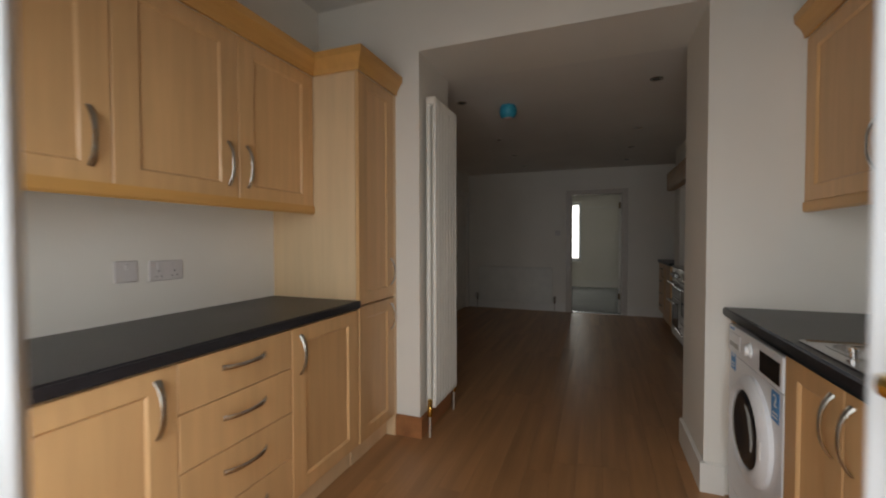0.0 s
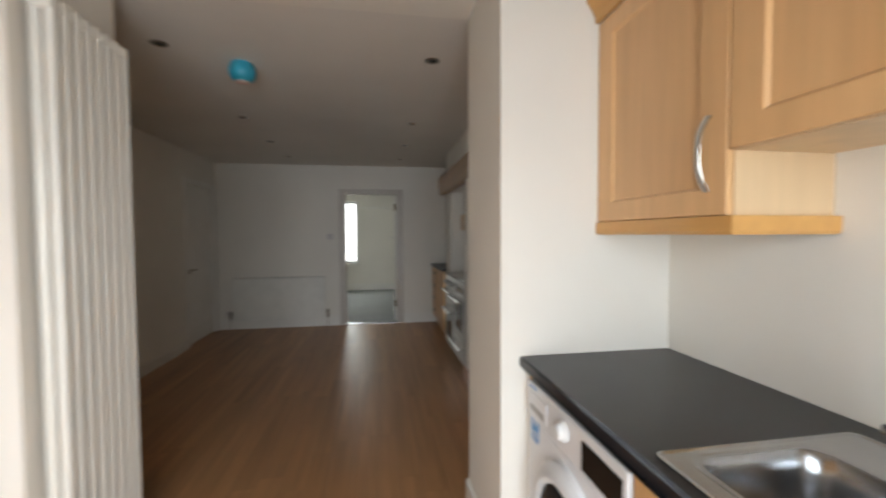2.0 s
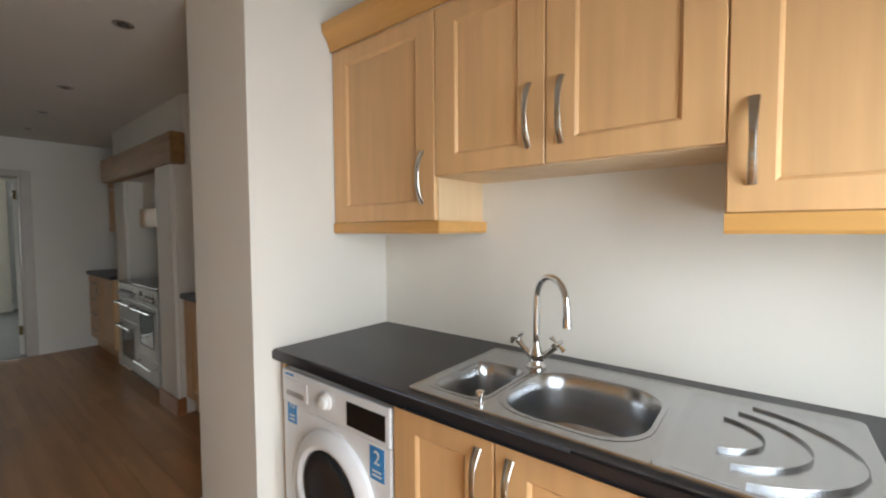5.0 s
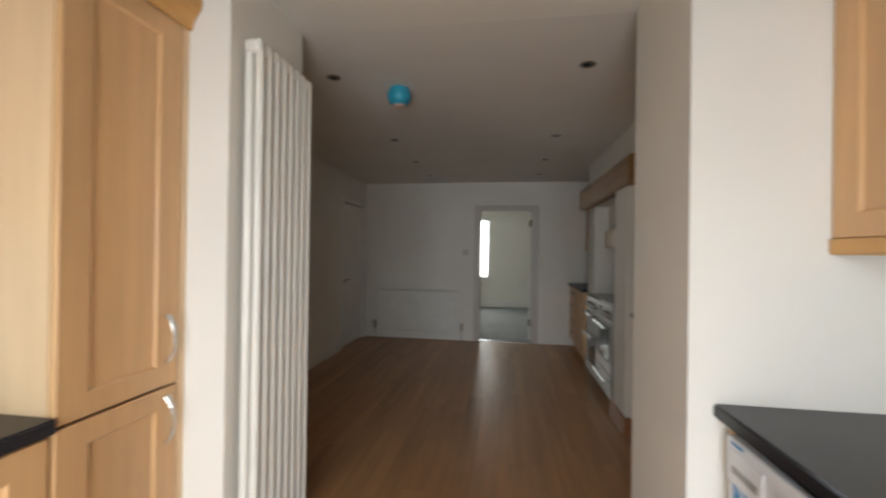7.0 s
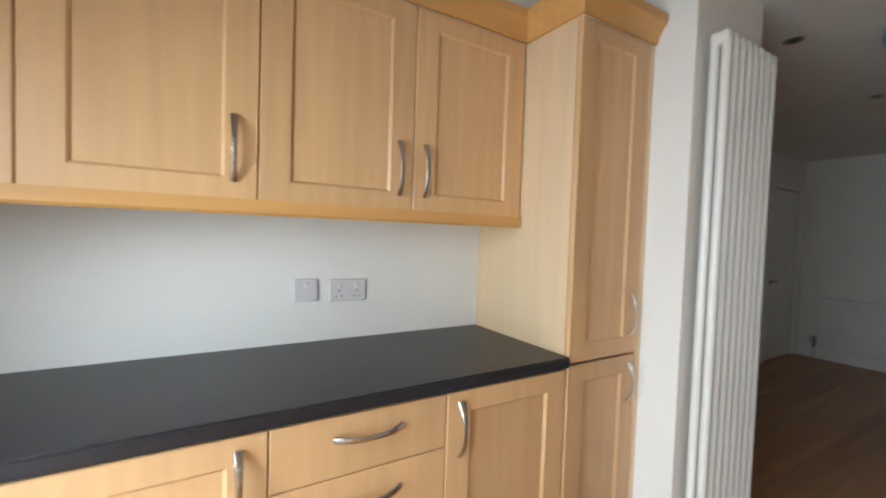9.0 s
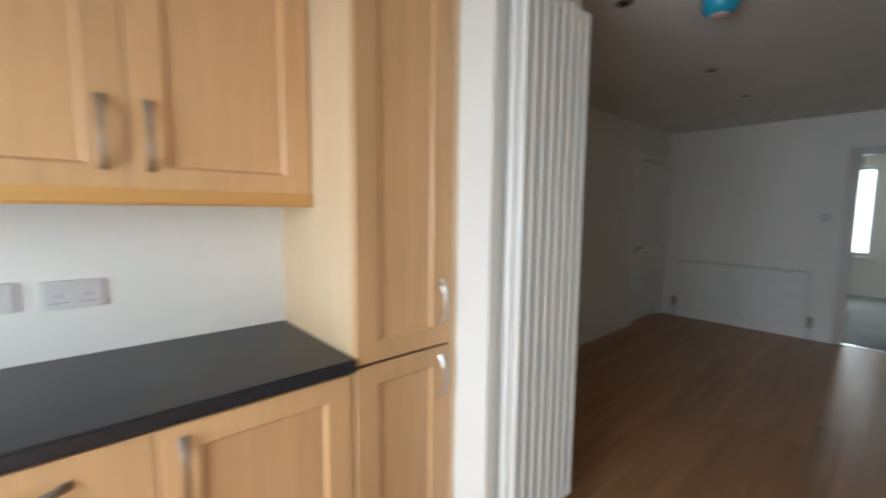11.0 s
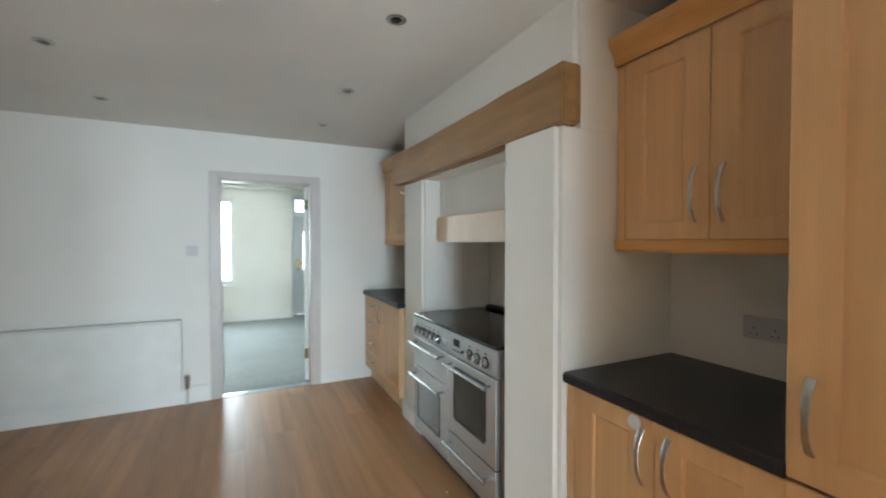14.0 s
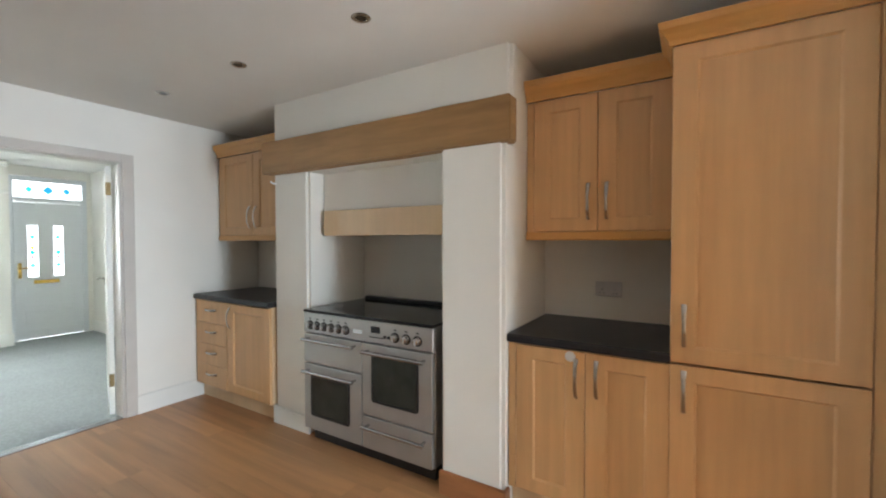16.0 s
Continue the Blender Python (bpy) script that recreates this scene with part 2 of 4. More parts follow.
structure("ground", LAWN, "mown green lawn round the house", "ground", (-300, 300, -300, 300, -0.5, -0.3))
structure("pavement", PAVING, "grey paved patio outside the garden doors", "patio", (-3, 3, -4, -0.52, -0.3, -0.06))
structure("wall_kitchen_left", PLASTER, "white painted kitchen wall behind beech units", "wall", (-2.02, -1.87, -0.5, 2.28, -0.25, 2.75))
structure("wall_kitchen_right", PLASTER, "white painted kitchen wall behind the sink", "wall", (1.065, 1.215, -0.5, 2.28, -0.25, 2.75))
structure("wall_kitchen_back", PLASTER, "white wall around the garden doors", "wall",
          (-1.87, -1.10, -0.5, -0.35, -0.25, 2.75), (0.44, 1.065, -0.5, -0.35, -0.25, 2.75), (-1.10, 0.44, -0.5, -0.35, 2.10, 2.75))
structure("ceiling_kitchen", CEILING, "plain white kitchen ceiling", "ceiling", (-2.02, 1.215, -0.5, 2.80, 2.75, 2.87))
structure("wall_opening", PLASTER, "thick white wall with a wide square opening", "wall",
          (-2.45, -1.135, 2.28, 2.80, -0.25, 2.75), (0.385, 1.57, 2.28, 2.80, -0.25, 2.75), (-1.135, 0.385, 2.28, 2.80, 2.383, 2.75))
structure("wall_dining_left", PLASTER, "white wall with a shallow step beside the flush door", "wall",
          (-2.45, -2.15, 2.80, 4.26, -0.25, 2.5), (-2.45, -2.31, 4.26, 6.20, -0.25, 2.5), (-2.45, -2.31, 7.02, 7.13, -0.25, 2.5), (-2.45, -2.31, 6.20, 7.02, 2.0, 2.5), (-2.45, -2.38, 6.20, 7.02, -0.25, 2.0))
structure("wall_dining_right", PLASTER, "white wall behind the fitted units", "wall", (1.42, 1.57, 2.80, 7.13, -0.25, 2.5))
structure("wall_far", PLASTER, "white wall with a doorway to the carpeted room", "wall",
          (-2.45, -0.535, 7.13, 7.25, -0.25, 2.5), (0.285, 1.57, 7.13, 7.25, -0.25, 2.5), (-0.535, 0.285, 7.13, 7.25, 1.995, 2.5))
structure("ceiling_dining", CEILING, "flat white ceiling with recessed spotlights", "ceiling", (-2.45, 1.57, 2.80, 7.13, 2.385, 2.5))
bm = boxes((0.752, 1.42, 4.178, 4.548, 0, 1.86), (0.842, 1.42, 5.70, 6.08, 0, 1.86), (0.842, 1.42, 4.175, 6.08, 1.86, 2.385))
bmesh.ops.bevel(bm, geom=[e for e in bm.edges if abs(e.verts[0].co.z - e.verts[1].co.z) > 0.3 and e.verts[0].co.x < 1], offset=0.022, segments=4, affect="EDGES")
single("chimney_breast", bm, PLASTER, "white plastered chimney breast with a cooker alcove", "chimney breast", "structure", smooth=True)
structure("wall_front_room_left", PLASTER, "white wall of the carpeted room", "wall", (-3.55, -3.4, 7.25, 11.2, -0.25, 2.5))
structure("wall_front_room_right", PLASTER, "white wall beside the front door", "wall", (1.40, 1.55, 7.25, 11.4, -0.25, 2.5))
structure("wall_front", PLASTER, "white front wall with a tall window", "wall",
          (-3.55, -2.1, 10.95, 11.2, -0.25, 2.5), (-0.49, 0.47, 10.95, 11.2, -0.25, 2.5), (-2.1, -0.49, 10.95, 11.2, -0.25, 0.66), (-2.1, -0.49, 10.95, 11.2, 2.16, 2.5),
          (0.40, 0.50, 11.2, 11.4, -0.25, 2.5), (1.345, 1.40, 11.2, 11.4, -0.25, 2.5), (0.50, 1.345, 11.2, 11.4, 2.27, 2.5))
structure("wall_party", PLASTER, "white wall closing the carpeted room", "wall", (-3.55, -2.42, 7.13, 7.25, -0.25, 2.5))
structure("ceiling_front_room", CEILING, "white ceiling of the carpeted room", "ceiling", (-3.55, 1.55, 7.25, 11.4, 2.40, 2.5))
structure("floor_front_room", CARPET, "grey cut-pile carpet in the front room", "carpet", (-3.4, 1.40, 7.20, 11.22, -0.2, 0.006))
structure("picture_rail", GLOSS, "white picture rail along the front room wall", "picture rail", (-0.46, 0.47, 10.932, 10.95, 1.99, 2.03), bevel=0.004)
structure("cornice_front_room", GLOSS, "white cornice below the front room ceiling", "cornice", (-3.4, 0.47, 10.88, 10.95, 2.33, 2.40), bevel=0.02)


def skirting(name, mat, label, *runs):
    """Runs of board: x0, x1, y0, y1, height."""
    bm = bmesh.new()
    for x0, x1, y0, y1, h in runs:
        box(bm, x0, x1, y0, y1, 0.0, h)
    bmesh.ops.bevel(bm, geom=[e for e in bm.edges if all(v.co.z > 0.05 for v in e.verts)], offset=0.007, segments=2, affect="EDGES")
    return single(name, bm, mat, label, "skirting board", "structure")


skirting("baseboard_far", GLOSS, "white painted skirting on the doorway wall", (-2.31, -0.60, 7.112, 7.13, 0.15), (0.35, 0.86, 7.112, 7.13, 0.15))
skirting("baseboard_left", GLOSS, "white painted skirting on the stepped wall", (-2.15, -2.134, 2.80, 4.26, 0.11), (-2.31, -2.294, 4.26, 6.13, 0.11), (-2.29, -2.15, 4.26, 4.274, 0.11))
skirting("baseboard_pillar", GLOSS, "white painted skirting round the square pillar", (0.367, 0.385, 2.262, 2.80, 0.15), (0.385, 0.47, 2.262, 2.28, 0.15))
skirting("baseboard_jamb", VARNISHED, "varnished red-brown wooden skirting below the tall radiator wall", (-1.30, -1.117, 2.262, 2.28, 0.13), (-1.135, -1.117, 2.28, 2.80, 0.13))
skirting("baseboard_chimney_white", GLOSS, "white skirting on the chimney pier", (0.824, 0.842, 5.69, 6.08, 0.13), (0.842, 0.95, 6.08, 6.096, 0.13))
skirting("baseboard_chimney_beech", VARNISHED, "varnished red-brown wooden skirting on the chimney pier", (0.734, 0.752, 4.162, 4.548, 0.13), (0.752, 0.796, 4.162, 4.178, 0.13))
skirting("baseboard_front_room", GLOSS, "white skirting in the carpeted room", (-3.4, 0.47, 10.932, 10.95, 0.17), (1.382, 1.40, 7.25, 11.2, 0.17), (0.47, 0.488, 10.95, 11.2, 0.17))


# ---- fitted kitchen ----
def bow_handle(parent, x, z, length, upright=True, y=0.0):
    """A flared satin bow handle standing out from the front at y."""
    bm = bmesh.new()
    pts, rad = [], []
    for k in range(13):
        s = k / 12 - 0.5
        out = 0.004 + 0.028 * (1 - (2 * abs(s)) ** 2.6)
        wide = 0.0075 + (0.0045 if s > 0 else 0.002) * (2 * abs(s)) ** 1.4
        pts.append((x, y - out, z + s * length) if upright else (x + s * length, y - out, z))
        rad.append(wide)
    tube(bm, pts, rad, 10, 0.42)
    return part("handle", bm, SATIN, parent, "curved satin nickel bow handle", True)


def shaker_front(name, parent, x0, x1, z0, z1, y, rail=0.074, stile=0.094, mat=None, flat=False):
    """A framed front with a recessed panel; its face lies at y."""
    g, th = 0.0016, 0.019
    x0, x1, z0, z1 = x0 + g, x1 - g, z0 + g, z1 - g
    mat = mat or BEECH
    if flat:
        return part(name, boxes((x0, x1, y, y + th, z0, z1), bevel=0.002), mat, parent)
    bm = bmesh.new()
    rings = []
    for f, g2, yy in ((0, 0.0, th), (0, 0.0, 0.003), (0, 0.003, 0.0), (1, -0.009, 0.0), (1, -0.004, 0.004), (1, 0.0, 0.009), (1, 0.0, th)):
        gx, gz = f * stile + g2, f * rail + g2
        rings.append([bm.verts.new(p) for p in ((x0 + gx, y + yy, z0 + gz), (x1 - gx, y + yy, z0 + gz), (x1 - gx, y + yy, z1 - gz), (x0 + gx, y + yy, z1 - gz))])
    for p, q in zip(rings, rings[1:] + rings[:1]):
        for k in range(4):
            bm.faces.new((p[k], p[(k + 1) % 4], q[(k + 1) % 4], q[k]))
    door = part(name, bm, mat, parent)
    panel = part("panel", boxes((x0 + stile - 0.004, x1 - stile + 0.004, y + 0.009, y + th - 0.002, z0 + rail - 0.004, z1 - rail + 0.004)), mat, door)
    return door


def carcass(parent, w, d, z0, z1, side_mat):
    """One open-fronted box with walls 18 mm thick."""
    bm = bmesh.new()
    rings = []
    for g, y in ((0, 0), (0, -d), (0.018, -d), (0.018, -0.012)):
        rings.append([bm.verts.new(p) for p in ((g, y, z0 + g), (w - g, y, z0 + g), (w - g, y, z1 - g), (g, y, z1 - g))])
    for p, q in zip(rings, rings[1:]):
        for k in range(4):
            bm.faces.new((p[k], p[(k + 1) % 4], q[(k + 1) % 4], q[k]))
    bm.faces.new(rings[0])
    bm.faces.new(rings[-1])
    part("body", bm, side_mat, parent)


def cabinet(name, m, w, d, z0, z1, fronts, label, plinth=0.0, side_mat=None, group="", category="cabinet"):
    """fronts: (name, x0, x1, z0, z1, handle) where handle is (x, z, length, upright) or None. The back is at y 0, the front faces -y."""
    unit = thing(name, m, label, category, group)
    carcass(unit, w, d - 0.021, z0, z1, side_mat or BEECH_SIDE)
    for nm, x0, x1, a, b, handle in fronts:
        front = shaker_front(nm, unit, x0, x1, a, b, -d, flat=(nm == "drawer"))
        if handle:
            bow_handle(front, handle[0], handle[1], handle[2], handle[3], -d)
    if fronts[0][1] > 0.005:
        part("filler", boxes((0.002, fronts[0][1] - 0.001, -d + 0.001, -d + 0.019, z0, z1 - 0.004), bevel=0.001), BEECH, unit)
    if plinth:
        part("plinth", boxes((0, w, -d + 0.06, -d + 0.076, 0.001, plinth), bevel=0.001), BEECH_SIDE, unit)
    return unit


CORNICE = [(0.0, 0.0), (0.012, 0.0), (0.016, 0.018), (0.030, 0.040), (0.048, 0.058), (0.052, 0.085), (0.0, 0.085)]
PELMET = [(0.0, 0.0), (0.0, -0.045), (0.014, -0.045), (0.020, -0.036), (0.020, 0.0)]


def moulding(name, m, runs, label, category, profile):
    """Runs (x0, x1, y, dx0, dx1) of a moulding whose profile leans out along -y; dx: by how much the ends spread (mitres)."""
    bm = bmesh.new()
    for kind, a, b, c, sa, sb in runs:
        n = len(profile)
        if kind == "x":
            r0 = [bm.verts.new((a - sa * p, c - p, z)) for p, z in profile]
            r1 = [bm.verts.new((b + sb * p, c - p, z)) for p, z in profile]
        else:
            sgn = 1 if kind == "+y" else -1
            r0 = [bm.verts.new((c + sgn * p, a - sa * p, z)) for p, z in profile]
            r1 = [bm.verts.new((c + sgn * p, b + sb * p, z)) for p, z in profile]
        for k in range(n):
            bm.faces.new((r0[k], r0[(k + 1) % n], r1[(k + 1) % n], r1[k]))
        bm.faces.new(r0[::-1])
        bm.faces.new(r1)
    ob = single(name, bm, BEECH_TRIM, label, category)
    ob.matrix_world = m
    return ob


def worktop(name, m, w, d, label, holes=()):
    """Post-formed top, front nose rounded; holes: (x0, x1, y0, y1) cut through."""
    bm = bmesh.new()
    if not holes:
        box(bm, 0, w, -d, 0, 0.87, 0.91)
    else:
        x0, x1, y0, y1 = holes[0]
        for dims in ((0, x0, -d, 0), (x1, w, -d, 0), (x0, x1, -d, y0), (x0, x1, y1, 0)):
            box(bm, *dims, 0.87, 0.91)
        bmesh.ops.remove_doubles(bm, verts=list(bm.verts), dist=0.0005)
    nose = [e for e in bm.edges if all(abs(v.co.y + d) < 1e-4 for v in e.verts) and abs(e.verts[0].co.z - e.verts[1].co.z) < 1e-4]
    bmesh.ops.bevel(bm, geom=nose, offset=0.006, segments=3, affect="EDGES")
    ob = single(name, bm, WORKTOP, label, "worktop", smooth=True)
    ob.matrix_world = m
    return ob


LEFT = lambda y, x=-1.87: pose(x, y, 0, 0, 0, 90)
RIGHT = lambda y, x=1.065: pose(x, y, 0, 0, 0, -90)

# left run of the kitchen
V = True
for y0, hx in ((-0.165, 0.44), (0.34, 0.44), (0.845, 0.445), (1.345, 0.045)):
    w = 0.505 if y0 < 0.8 else 0.5
    cabinet("wall_cabinet", LEFT(y0), w, 0.29, 1.41, 2.13, [("door", 0, w, 1.41, 2.13, (hx, 1.56, 0.185, V))],
            "beech wall cabinet with a closed shaker door", group="kitchen wall cabinets")
for y0, hx in ((-0.165, 0.05), (0.34, 0.44)):
    cabinet("base_cabinet", LEFT(y0), 0.505, 0.57, 0.13, 0.868, [("door", 0, 0.505, 0.13, 0.862, (hx, 0.745, 0.17, V))],
            "beech base cabinet with a closed shaker door", 0.13, group="kitchen base cabinets")
zs = (0.13, 0.325, 0.515, 0.70, 0.862)
cabinet("drawer_unit", LEFT(0.845), 0.495, 0.57, 0.13, 0.868,
        [("drawer", 0, 0.495, a, b, (0.25, 0.5 * (a + b) + 0.02, 0.19, False)) for a, b in zip(zs, zs[1:])],
        "beech drawer unit with four plain drawers", 0.13, category="drawer unit")
cabinet("base_cabinet", LEFT(1.34), 0.505, 0.57, 0.13, 0.868, [("door", 0, 0.505, 0.13, 0.862, (0.05, 0.745, 0.17, V))],
        "beech base cabinet beside the tall larder", 0.13, group="kitchen base cabinets")
cabinet("larder_cabinet", LEFT(1.85), 0.40, 0.575, 0.13, 2.13,
        [("door", 0, 0.40, 0.13, 0.874, (0.35, 0.765, 0.16, V)), ("door", 0, 0.40, 0.880, 2.13, (0.35, 1.04, 0.16, V))],
        "tall beech larder cabinet with two doors", 0.13, category="larder")
part("filler", boxes((0.402, 0.428, -0.575, 0, 0.0, 2.13)), BEECH_SIDE, bpy.data.objects["larder_cabinet"])
worktop("kitchen_worktop", LEFT(-0.345), 2.193, 0.585, "dark speckled laminate worktop over beech base units")
moulding("cabinet_cornice", LEFT(0) @ pose(0, 0, 2.13) @ Matrix.Diagonal((1, 1, 1.235, 1)), [("x", -0.16, 1.852, -0.29, 0, -1), ("-y", -0.575, -0.29, 1.85, 1, -1), ("x", 1.85, 2.276, -0.575, 1, 0)],
         "golden beech cornice along the cabinet tops", "cornice", CORNICE)
moulding("cabinet_pelmet", LEFT(0) @ pose(0, 0, 1.42), [("x", -0.16, 1.846, -0.275, 0, 0)], "golden beech light pelmet under the wall cabinets", "pelmet", PELMET)

# right run of the kitchen
cabinet("wall_cabinet", RIGHT(2.276), 0.571, 0.306, 1.40, 2.13, [("door", 0, 0.571, 1.40, 2.13, (0.515, 1.555, 0.185, V))],
        "beech wall cabinet beside the white pillar", group="kitchen wall cabinets")
cabinet("bridging_cabinet", RIGHT(1.705), 0.84, 0.306, 1.555, 2.13,
        [("door", 0, 0.41, 1.555, 2.13, (0.36, 1.70, 0.185, V)), ("door", 0.41, 0.84, 1.555, 2.13, (0.46, 1.70, 0.185, V))],
        "short two-door beech cabinet over the sink", category="cabinet")
for y1 in (0.865, 0.365):
    cabinet("wall_cabinet", RIGHT(y1), 0.5, 0.306, 1.40, 2.13, [("door", 0, 0.5, 1.40, 2.13, (0.048, 1.555, 0.185, V))],
            "beech wall cabinet beside the sink", group="kitchen wall cabinets")
moulding("cabinet_cornice", RIGHT(0) @ pose(0, 0, 2.13) @ Matrix.Diagonal((1, 1, 1.235, 1)), [("x", -2.276, 0.13, -0.306, 0, 0)], "golden beech cornice over the sink cabinets", "cornice", CORNICE)
moulding("cabinet_pelmet", RIGHT(0) @ pose(0, 0, 1.40), [("x", -2.276, -1.705, -0.291, 0, 1), ("+y", -0.291, 0, -1.705, 1, 0)], "golden beech pelmet round the wall cabinet", "pelmet", PELMET)
moulding("cabinet_pelmet", RIGHT(0) @ pose(0, 0, 1.40), [("x", -0.865, 0.13, -0.291, 0, 0)], "golden beech pelmet under the wall cabinets", "pelmet", PELMET)
single("end_panel", boxes((0.49, 1.06, 2.243, 2.262, 0, 0.868), bevel=0.001), BEECH, "pale beech end panel beside the washing machine", "panel")
cabinet("sink_cabinet", RIGHT(1.635), 0.69, 0.59, 0.13, 0.70,
        [("door", 0, 0.345, 0.13, 0.862, (0.30, 0.745, 0.17, V)), ("door", 0.345, 0.69, 0.13, 0.862, (0.39, 0.745, 0.17, V))],
        "two-door beech base cabinet under the sink", 0.13)
for y1 in (0.945, 0.445):
    cabinet("base_cabinet", RIGHT(y1), 0.5 if y1 > 0.5 else 0.79, 0.59, 0.13, 0.868, [("door", 0, 0.5 if y1 > 0.5 else 0.79, 0.13, 0.862, (0.05, 0.745, 0.17, V))],
            "beech base cabinet under the draining board", 0.13, group="kitchen base cabinets")
worktop("sink_worktop", RIGHT(2.278), 2.62, 0.609, "dark speckled laminate worktop round the inset sink", [(0.71, 1.655, -0.56, -0.115)])


def rounded_rect(x0, x1, y0, y1, r, n=6):
    pts = []
    for cx, cy, a0 in ((x1 - r, y1 - r, 0), (x0 + r, y1 - r, 90), (x0 + r, y0 + r, 180), (x1 - r, y0 + r, 270)):
        for k in range(n + 1):
            a = radians(a0 + 90 * k / n)
            pts.append((cx + r * math.cos(a), cy + r * math.sin(a)))
    return pts


def loft(bm, rings, close_last=True):
    vs = [[bm.verts.new(p) for p in ring] for ring in rings]
    n = len(vs[0])
    for a, b in zip(vs, vs[1:]):
        for k in range(n):
            bm.faces.new((a[k], a[(k + 1) % n], b[(k + 1) % n], b[k]))
    if close_last:
        bm.faces.new(vs[-1])
    return vs


def sink_bowl(x0, x1, y0, y1, depth, r):
    """A bowl with an outward lip, as rings from rim to floor."""
    bm = bmesh.new()
    rings = []
    for inset, z in ((-0.012, 0.9165), (0.0, 0.9145), (0.006, 0.905), (0.012, 0.87), (0.02, 0.91 - depth + 0.03), (0.05, 0.91 - depth)):
        rings.append([(x, y, z) for x, y in rounded_rect(x0 + inset, x1 - inset, y0 + inset, y1 - inset, r)])
    loft(bm, rings)
    return bm


# the sink and its mixer tap
sink = thing("kitchen_sink", pose(0, 0, 0), "stainless steel one and a half bowl sink with drainer", "sink")
SX0, SX1, SY0, SY1 = 0.487, 0.985, 0.60, 1.592
bowls = ((0.545, 0.83, 1.375, 1.555, 0.13, 0.05), (0.54, 0.885, 0.985, 1.345, 0.17, 0.115))
b0, b1 = bowls


def holed_sheet(bm, cell, hole, radius, z=0.9155):
    """A flat sheet over the rectangle cell with a rounded hole left open."""
    cx, cy = 0.5 * (hole[0] + hole[1]), 0.5 * (hole[2] + hole[3])
    inner = rounded_rect(*hole, radius)
    outer = []
    for px, py in inner:
        dx, dy = px - cx, py - cy
        k = min((cell[1] - cx) / dx if dx > 1e-6 else (cell[0] - cx) / dx if dx < -1e-6 else 99, (cell[3] - cy) / dy if dy > 1e-6 else (cell[2] - cy) / dy if dy < -1e-6 else 99)
        outer.append((cx + k * dx, cy + k * dy))
    for qx, qy in ((cell[0], cell[2]), (cell[0], cell[3]), (cell[1], cell[2]), (cell[1], cell[3])):
        i = min(range(len(outer)), key=lambda j: (outer[j][0] - qx) ** 2 + (outer[j][1] - qy) ** 2)
        outer[i] = (qx, qy)
    loft(bm, [[(px, py, z) for px, py in outer], [(px, py, z) for px, py in inner]], False)


bm = bmesh.new()
holed_sheet(bm, (SX0 + 0.008, SX1 - 0.008, 1.360, SY1 - 0.008), b0[:4], b0[5])
holed_sheet(bm, (SX0 + 0.008, SX1 - 0.008, 0.955, 1.360), b1[:4], b1[5])
part("flange", bm, STEEL, sink)
bm = bmesh.new()
loft(bm, [[(px, py, z) for px, py in rounded_rect(SX0 + g, SX1 - g, SY0 + g, SY1 - g, 0.02)] for g, z in ((0.0, 0.9105), (0.001, 0.917), (0.005, 0.9185), (0.009, 0.917), (0.012, 0.9150))], False)
part("raised_rim", bm, STEEL, sink, "raised rolled steel rim", True)
for b in bowls:
    part("bowl", sink_bowl(*b), STEEL, sink, "deep polished steel bowl", True)
    cx, cy = 0.5 * (b[0] + b[1]), 0.5 * (b[2] + b[3])
    part("waste", lathe(bmesh.new(), [(0.036, 0.0), (0.036, 0.003), (0.026, 0.004), (0.018, 0.001)], 20, pose(cx, cy, 0.911 - b[4])), CHROME, sink, "round chrome waste", True)
bm = bmesh.new()
rings = []
for inset, z in ((0.0, 0.9155), (0.022, 0.9158), (0.030, 0.911), (0.04, 0.909)):
    rings.append([(x, y, z) for x, y in rounded_rect(SX0 + inset, SX1 - inset, SY0 + inset, 0.955 - inset * 0.6, 0.03)])
loft(bm, rings)
part("drainer", bm, STEEL, sink, "ribbed steel draining board", True)
for r in (0.14, 0.23, 0.32):
    bm = bmesh.new()
    pts = [(0.735 + 0.66 * r * math.sin(radians(a)), 0.90 - r * math.cos(radians(a)) * 0.85, 0.9086) for a in range(-70, 71, 10)]
    tube(bm, pts, 0.008, 12, 0.10)
    part("rib", bm, STEEL, sink, "", True)
part("pop_up_knob", lathe(bmesh.new(), [(0.013, 0), (0.013, 0.004), (0.008, 0.006), (0.008, 0.022), (0.012, 0.026), (0.012, 0.034), (0.006, 0.037)], 16, pose(0.522, 1.36, 0.9155)), CHROME, sink, "", True)

tap = thing("mixer_tap", pose(0.875, 1.372, 0.9155), "chrome swan neck mixer tap with cross handles", "tap")
part("base", lathe(bmesh.new(), [(0.032, 0), (0.032, 0.006), (0.026, 0.012), (0.022, 0.03), (0.026, 0.045), (0.02, 0.06), (0.014, 0.075), (0.012, 0.085)], 24), CHROME, tap, "", True)
bm = bmesh.new()
ux, uy = -0.55, -0.835
pts = [(0, 0, 0.07), (0, 0, 0.15), (0, 0, 0.225)]
for k in range(1, 12):
    a = radians(180 - 16.5 * k)
    s = 0.082 + 0.082 * math.cos(a)
    pts.append((ux * s, uy * s, 0.225 + 0.082 * math.sin(a)))
pts.append((ux * 0.166, uy * 0.166, 0.19))
tube(bm, pts, 0.011, 12)
part("spout", bm, CHROME, tap, "", True)
bm = bmesh.new()
